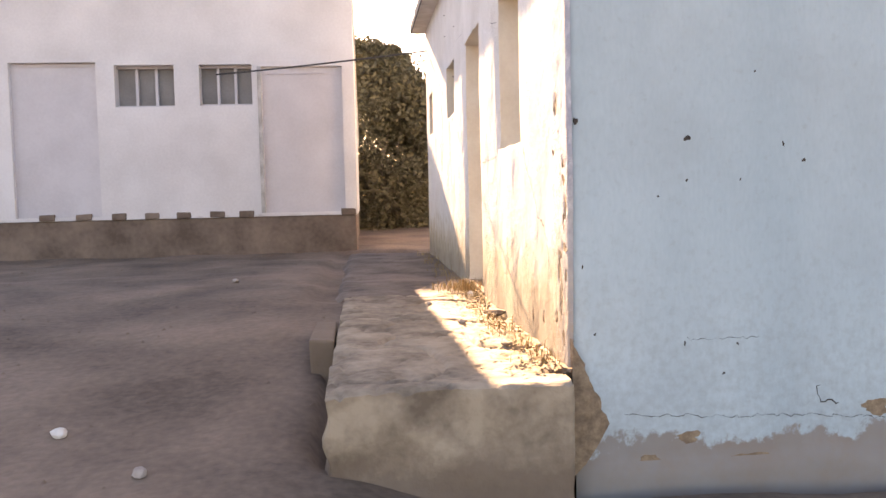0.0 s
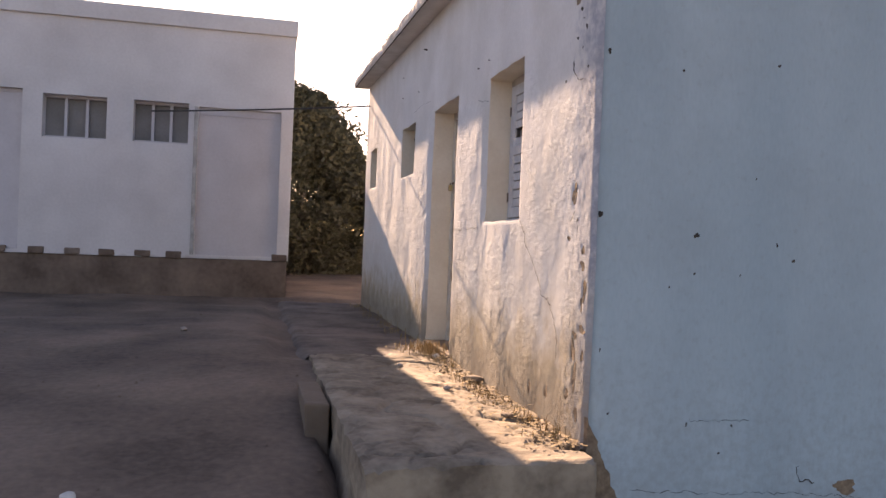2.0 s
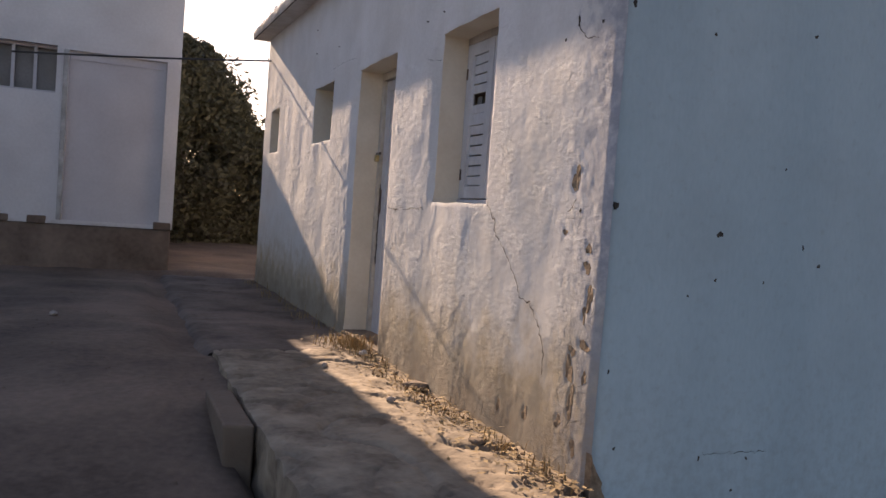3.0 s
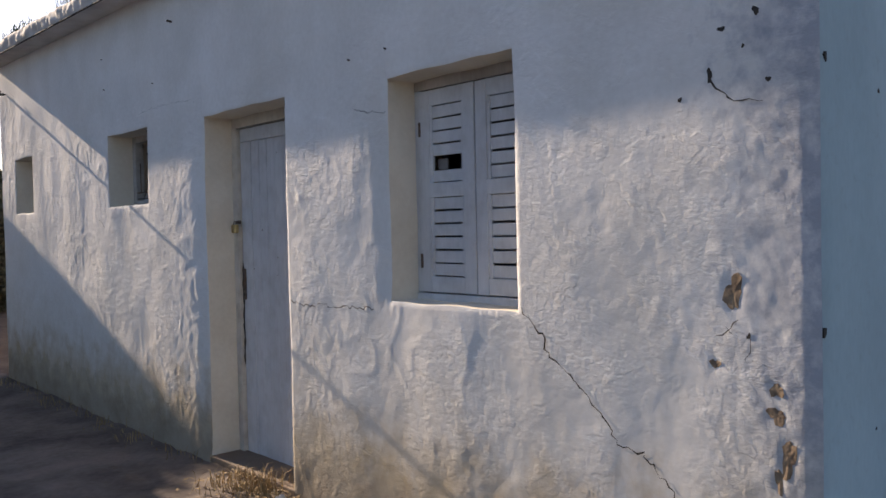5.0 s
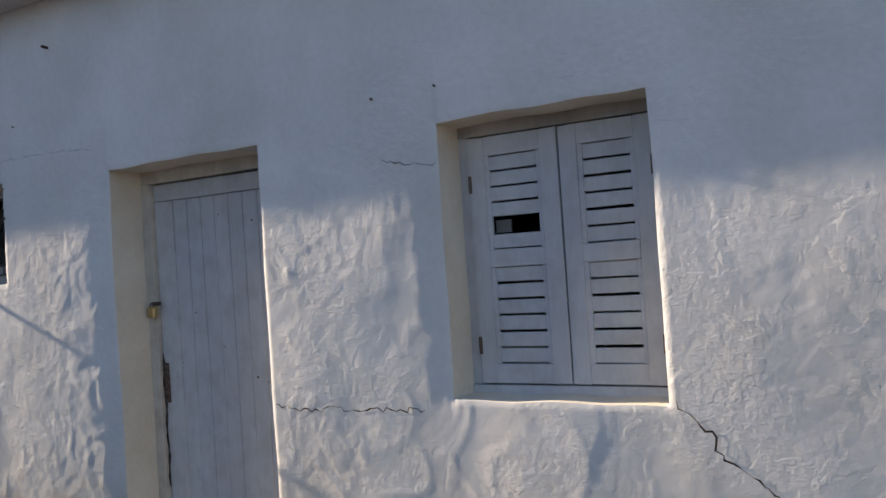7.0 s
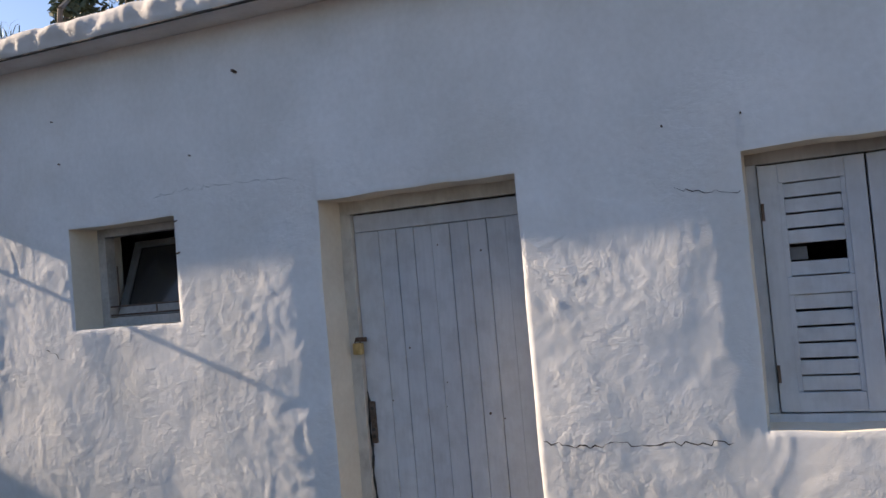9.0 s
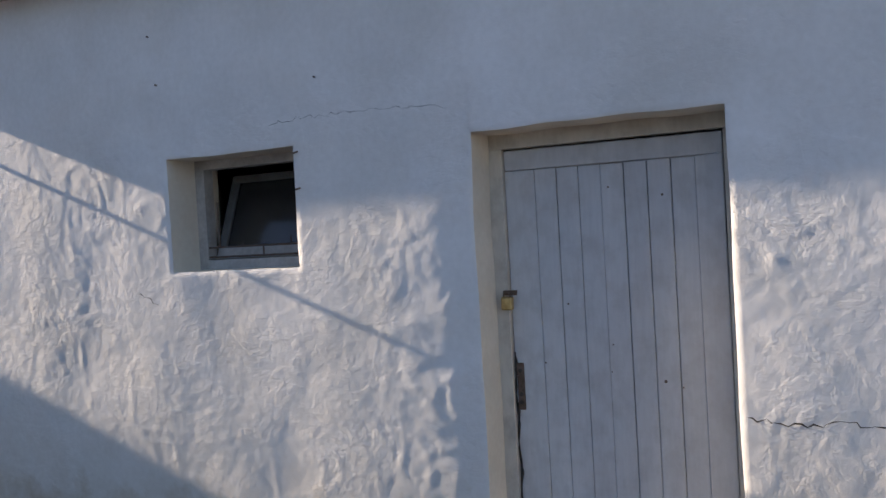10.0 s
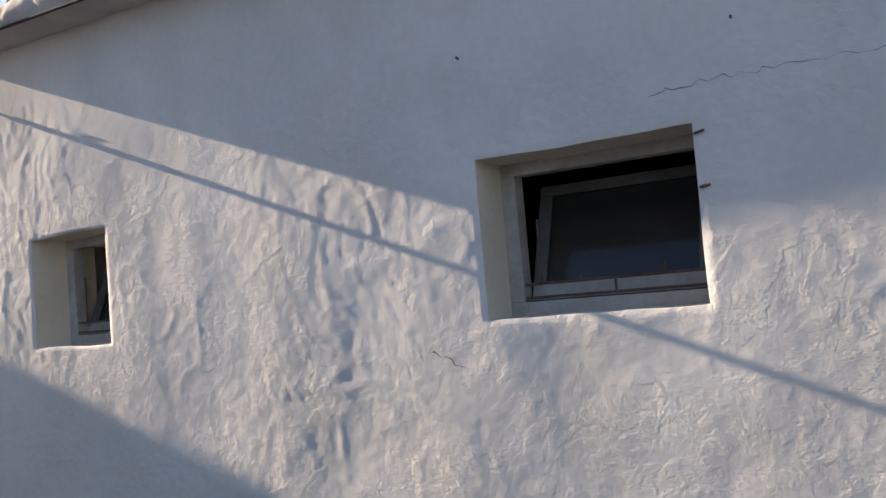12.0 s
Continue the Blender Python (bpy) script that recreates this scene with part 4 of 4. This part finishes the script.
def gum_tree(x, y, height, seed):
    rnd = random.Random(seed)
    base = Vector((x, y, ground_z(x, y) - 0.05))
    t = thing("tree", "tall thin-crowned tree with grey-green hanging leaves", "tree", base, "trees behind the house")
    trunk = [Vector((0.25 * math.sin(i * 0.7 + seed), 0.2 * math.cos(i * 0.9), height * 0.8 * i / 9)) for i in range(10)]
    part("trunk", tube(trunk, [0.24 - 0.02 * i for i in range(10)], 9), BARK, t)
    tips = []
    for k in range(16):
        i = rnd.randint(4, 9)
        a = rnd.uniform(0, math.tau)
        ln = rnd.uniform(1.0, 2.6)
        end = trunk[i] + Vector((math.cos(a) * ln, math.sin(a) * ln, rnd.uniform(0.3, 1.8)))
        mid = (trunk[i] + end) / 2 + Vector((0, 0, 0.25))
        part("limb", tube([trunk[i], mid, end], [0.07, 0.045, 0.015]), BARK, t)
        tips += [(mid, 0.45), (end, 0.7), (end + Vector((rnd.uniform(-.6, .6), rnd.uniform(-.6, .6), -0.3)), 0.5)]

    def spot(r):
        c, rad = r.choice(tips)
        d = Vector((r.gauss(0, 1), r.gauss(0, 1), r.gauss(0, 1.2))).normalized()
        return c + d * rad * r.random() ** 0.5
    v, f = leaves(9000, spot, 0.11, seed + 1)
    raw("crown", v, f, GUMLEAF, t, smooth=False)


gum_tree(11.0, 17.5, 10.5, 11)
gum_tree(14.5, 19.0, 11.0, 12)


def tufts(name, label, places, seed, height, material):
    """Blades of dry grass, many small bent strips."""
    rnd = random.Random(seed)
    v, f = [], []
    for c, n, spread_r, h in places:
        for _ in range(n):
            a, lean = rnd.uniform(0, math.tau), rnd.uniform(0.1, 1.0)
            b = Vector(c) + Vector((rnd.gauss(0, spread_r), rnd.gauss(0, spread_r), 0))
            d = Vector((math.cos(a), math.sin(a), 0))
            e = Vector((-d.y, d.x, 0)) * rnd.uniform(0.0015, 0.004)
            hh = h * rnd.uniform(0.4, 1.2)
            m, t = b + d * lean * hh * 0.35 + Vector((0, 0, hh * 0.7)), b + d * lean * hh + Vector((0, 0, hh * rnd.uniform(0.6, 1.0)))
            i = len(v)
            v += [tuple(p) for p in (b - e, b + e, m + e * 0.7, m - e * 0.7, t)]
            f += [(i, i + 1, i + 2, i + 3), (i + 3, i + 2, i + 4)]
    return tagged(raw(name, v, f, material, smooth=False), label, "grass", kind="stuff")


rnd = random.Random(9)
spots = [((-0.05 + rnd.uniform(-0.09, 0.03), y + rnd.uniform(-0.04, 0.04), AZ - 0.01 + 0.02 * smooth01(y, 2.6, 3.2)), rnd.randint(2, 16), 0.03,
          rnd.uniform(0.03, 0.09)) for y in np.arange(0.62, 3.2, 0.055)]
spots += [((-0.10, 3.26, AZ + 0.02), 160, 0.07, 0.13), ((-0.2, 3.42, AZ + 0.03), 90, 0.07, 0.08), ((-0.06, 3.5, AZ + 0.03), 60, 0.06, 0.07)]
spots += [((rnd.uniform(-0.14, -0.01), y, path_z(y) - 0.01), rnd.randint(2, 14), 0.05, rnd.uniform(0.04, 0.12)) for y in np.arange(4.05, 8.0, 0.1)]
tufts("dry_grass", "dry straw-coloured weeds along the foot of the wall", spots, 10, 0.1, STRAW)
spots = [((-EAVE + rnd.uniform(0.02, 0.2), y, ZE + 0.125 + 0.022 * (y - 5)), rnd.randint(10, 30), 0.03, rnd.uniform(0.05, 0.14)) for y in np.arange(5.6, 8.0, 0.09)]
tufts("roof_grass", "small green weeds growing on the roof edge", spots, 13, 0.1, GUMLEAF)

# loose stones and litter
for k, (x, y, z, a, label, mt) in enumerate((
        (-2.16, 0.8, None, 0.035, "small pale stone lying on bare earth", PALESTONE),
        (-0.10, 3.07, AZ + 0.02, 0.028, "small white stone beside the dry weeds", PALESTONE),
        (-0.06, 2.2, AZ, 0.07, "flat flake of fallen plaster on the slab", CONCRETE),
        (-0.16, 1.15, AZ, 0.04, "flat flake of fallen plaster on the slab", CONCRETE),
        (-0.3, 1.9, AZ, 0.025, "pebble on the concrete slab", STONE),
        (-0.42, 2.8, AZ, 0.02, "pebble on the concrete slab", STONE),
        (-2.0, 4.6, None, 0.03, "pebble on bare earth", STONE),
        (-2.9, 0.9, None, 0.035, "pebble on bare earth", STONE),
        (-1.7, 0.3, None, 0.03, "pebble on bare earth", STONE))):
    bm = bmesh.new()
    bmesh.ops.create_icosphere(bm, subdivisions=2, radius=a)
    for v in bm.verts:
        v.co *= 1 + 0.35 * noise.noise(v.co * (1.4 / a) + Vector((k * 7, 0, 0)))
        v.co.z *= 0.35 if "flake" in label else 0.7
    ob = part("stone" if "flake" not in label else "plaster_flake", bm, mt)
    ob.location = (x, y, (ground_z(x, y) if z is None else z) + a * (0.2 if "flake" in label else 0.45))
    tagged(ob, label, "stone", "loose stones")
block = part("kerb_block", box(-0.06, 0.06, -0.36, 0.36, -0.35, 0.0, 0.012, wob=0.008), CONCRETE)
block.location = (-1.09, 1.93, AZ - 0.012)
tagged(block, "worn concrete block set beside the slab's edge", "block")

# fallen leaves and straw on the slab, gravel in the yard
rnd = random.Random(21)
lv, lf = [], []
for _ in range(900):
    y = rnd.uniform(0.45, 3.7)
    x = -abs(rnd.gauss(0, 0.17)) - 0.02
    if x < -0.95:
        continue
    a, s_, z = rnd.uniform(0, 6.3), rnd.uniform(0.006, 0.026), AZ + 0.014 + 0.02 * smooth01(y, 2.6, 3.2) + rnd.uniform(0, 0.008)
    d, e = Vector((math.cos(a), math.sin(a), rnd.uniform(-0.2, 0.3))) * s_, Vector((-math.sin(a), math.cos(a), rnd.uniform(-0.3, 0.3))) * s_ * 0.4
    c, i = Vector((x, y, z)), len(lv)
    lv += [tuple(c - d), tuple(c + e), tuple(c + d), tuple(c - e)]
    lf.append((i, i + 1, i + 2, i + 3))
tagged(raw("fallen_leaves", lv, lf, STRAW, smooth=False), "dry fallen leaves and straw strewn on the slab", "leaves", kind="stuff")
# crumbled plaster and clods fallen along the wall's foot
bm = bmesh.new()
for _ in range(170):
    y = rnd.uniform(0.5, 3.6)
    x, r = -0.02 - abs(rnd.gauss(0, 0.08)), rnd.uniform(0.004, 0.016)
    m = Matrix.Translation((x, y, AZ + 0.02 * smooth01(y, 2.6, 3.2) + r * 0.2)) @ Matrix.Rotation(rnd.uniform(0, 6.3), 4, "Z") @ Matrix.Diagonal((1.0, rnd.uniform(0.5, 0.9), rnd.uniform(0.35, 0.7), 1))
    for v in bmesh.ops.create_icosphere(bm, subdivisions=1, radius=r, matrix=m)["verts"]:
        v.co += Vector([rnd.uniform(-0.2, 0.2) * r for _ in range(3)])
tagged(part("rubble", bm, MUD), "crumbled brown plaster and clods along the wall's foot", "rubble", kind="stuff")
pv, pf = [], []
for _ in range(420):
    x, y = rnd.uniform(-6, -1.1), rnd.uniform(-2.5, 8.4)
    r = rnd.uniform(0.004, 0.016) * (1.6 if rnd.random() < 0.06 else 1)
    z = ground_z(x, y)
    i = len(pv)
    ring = [(x + r * rnd.uniform(0.7, 1.2) * math.cos(k * 1.257), y + r * rnd.uniform(0.7, 1.2) * math.sin(k * 1.257), z - 0.002) for k in range(5)]
    pv += ring + [(x + r * 0.2, y, z + r * rnd.uniform(0.5, 0.9))]
    pf += [(i + k, i + (k + 1) % 5, i + 5) for k in range(5)]
tagged(raw("gravel", pv, pf, DIRT, smooth=False), "small loose stones scattered over the bare earth", "gravel", kind="stuff")
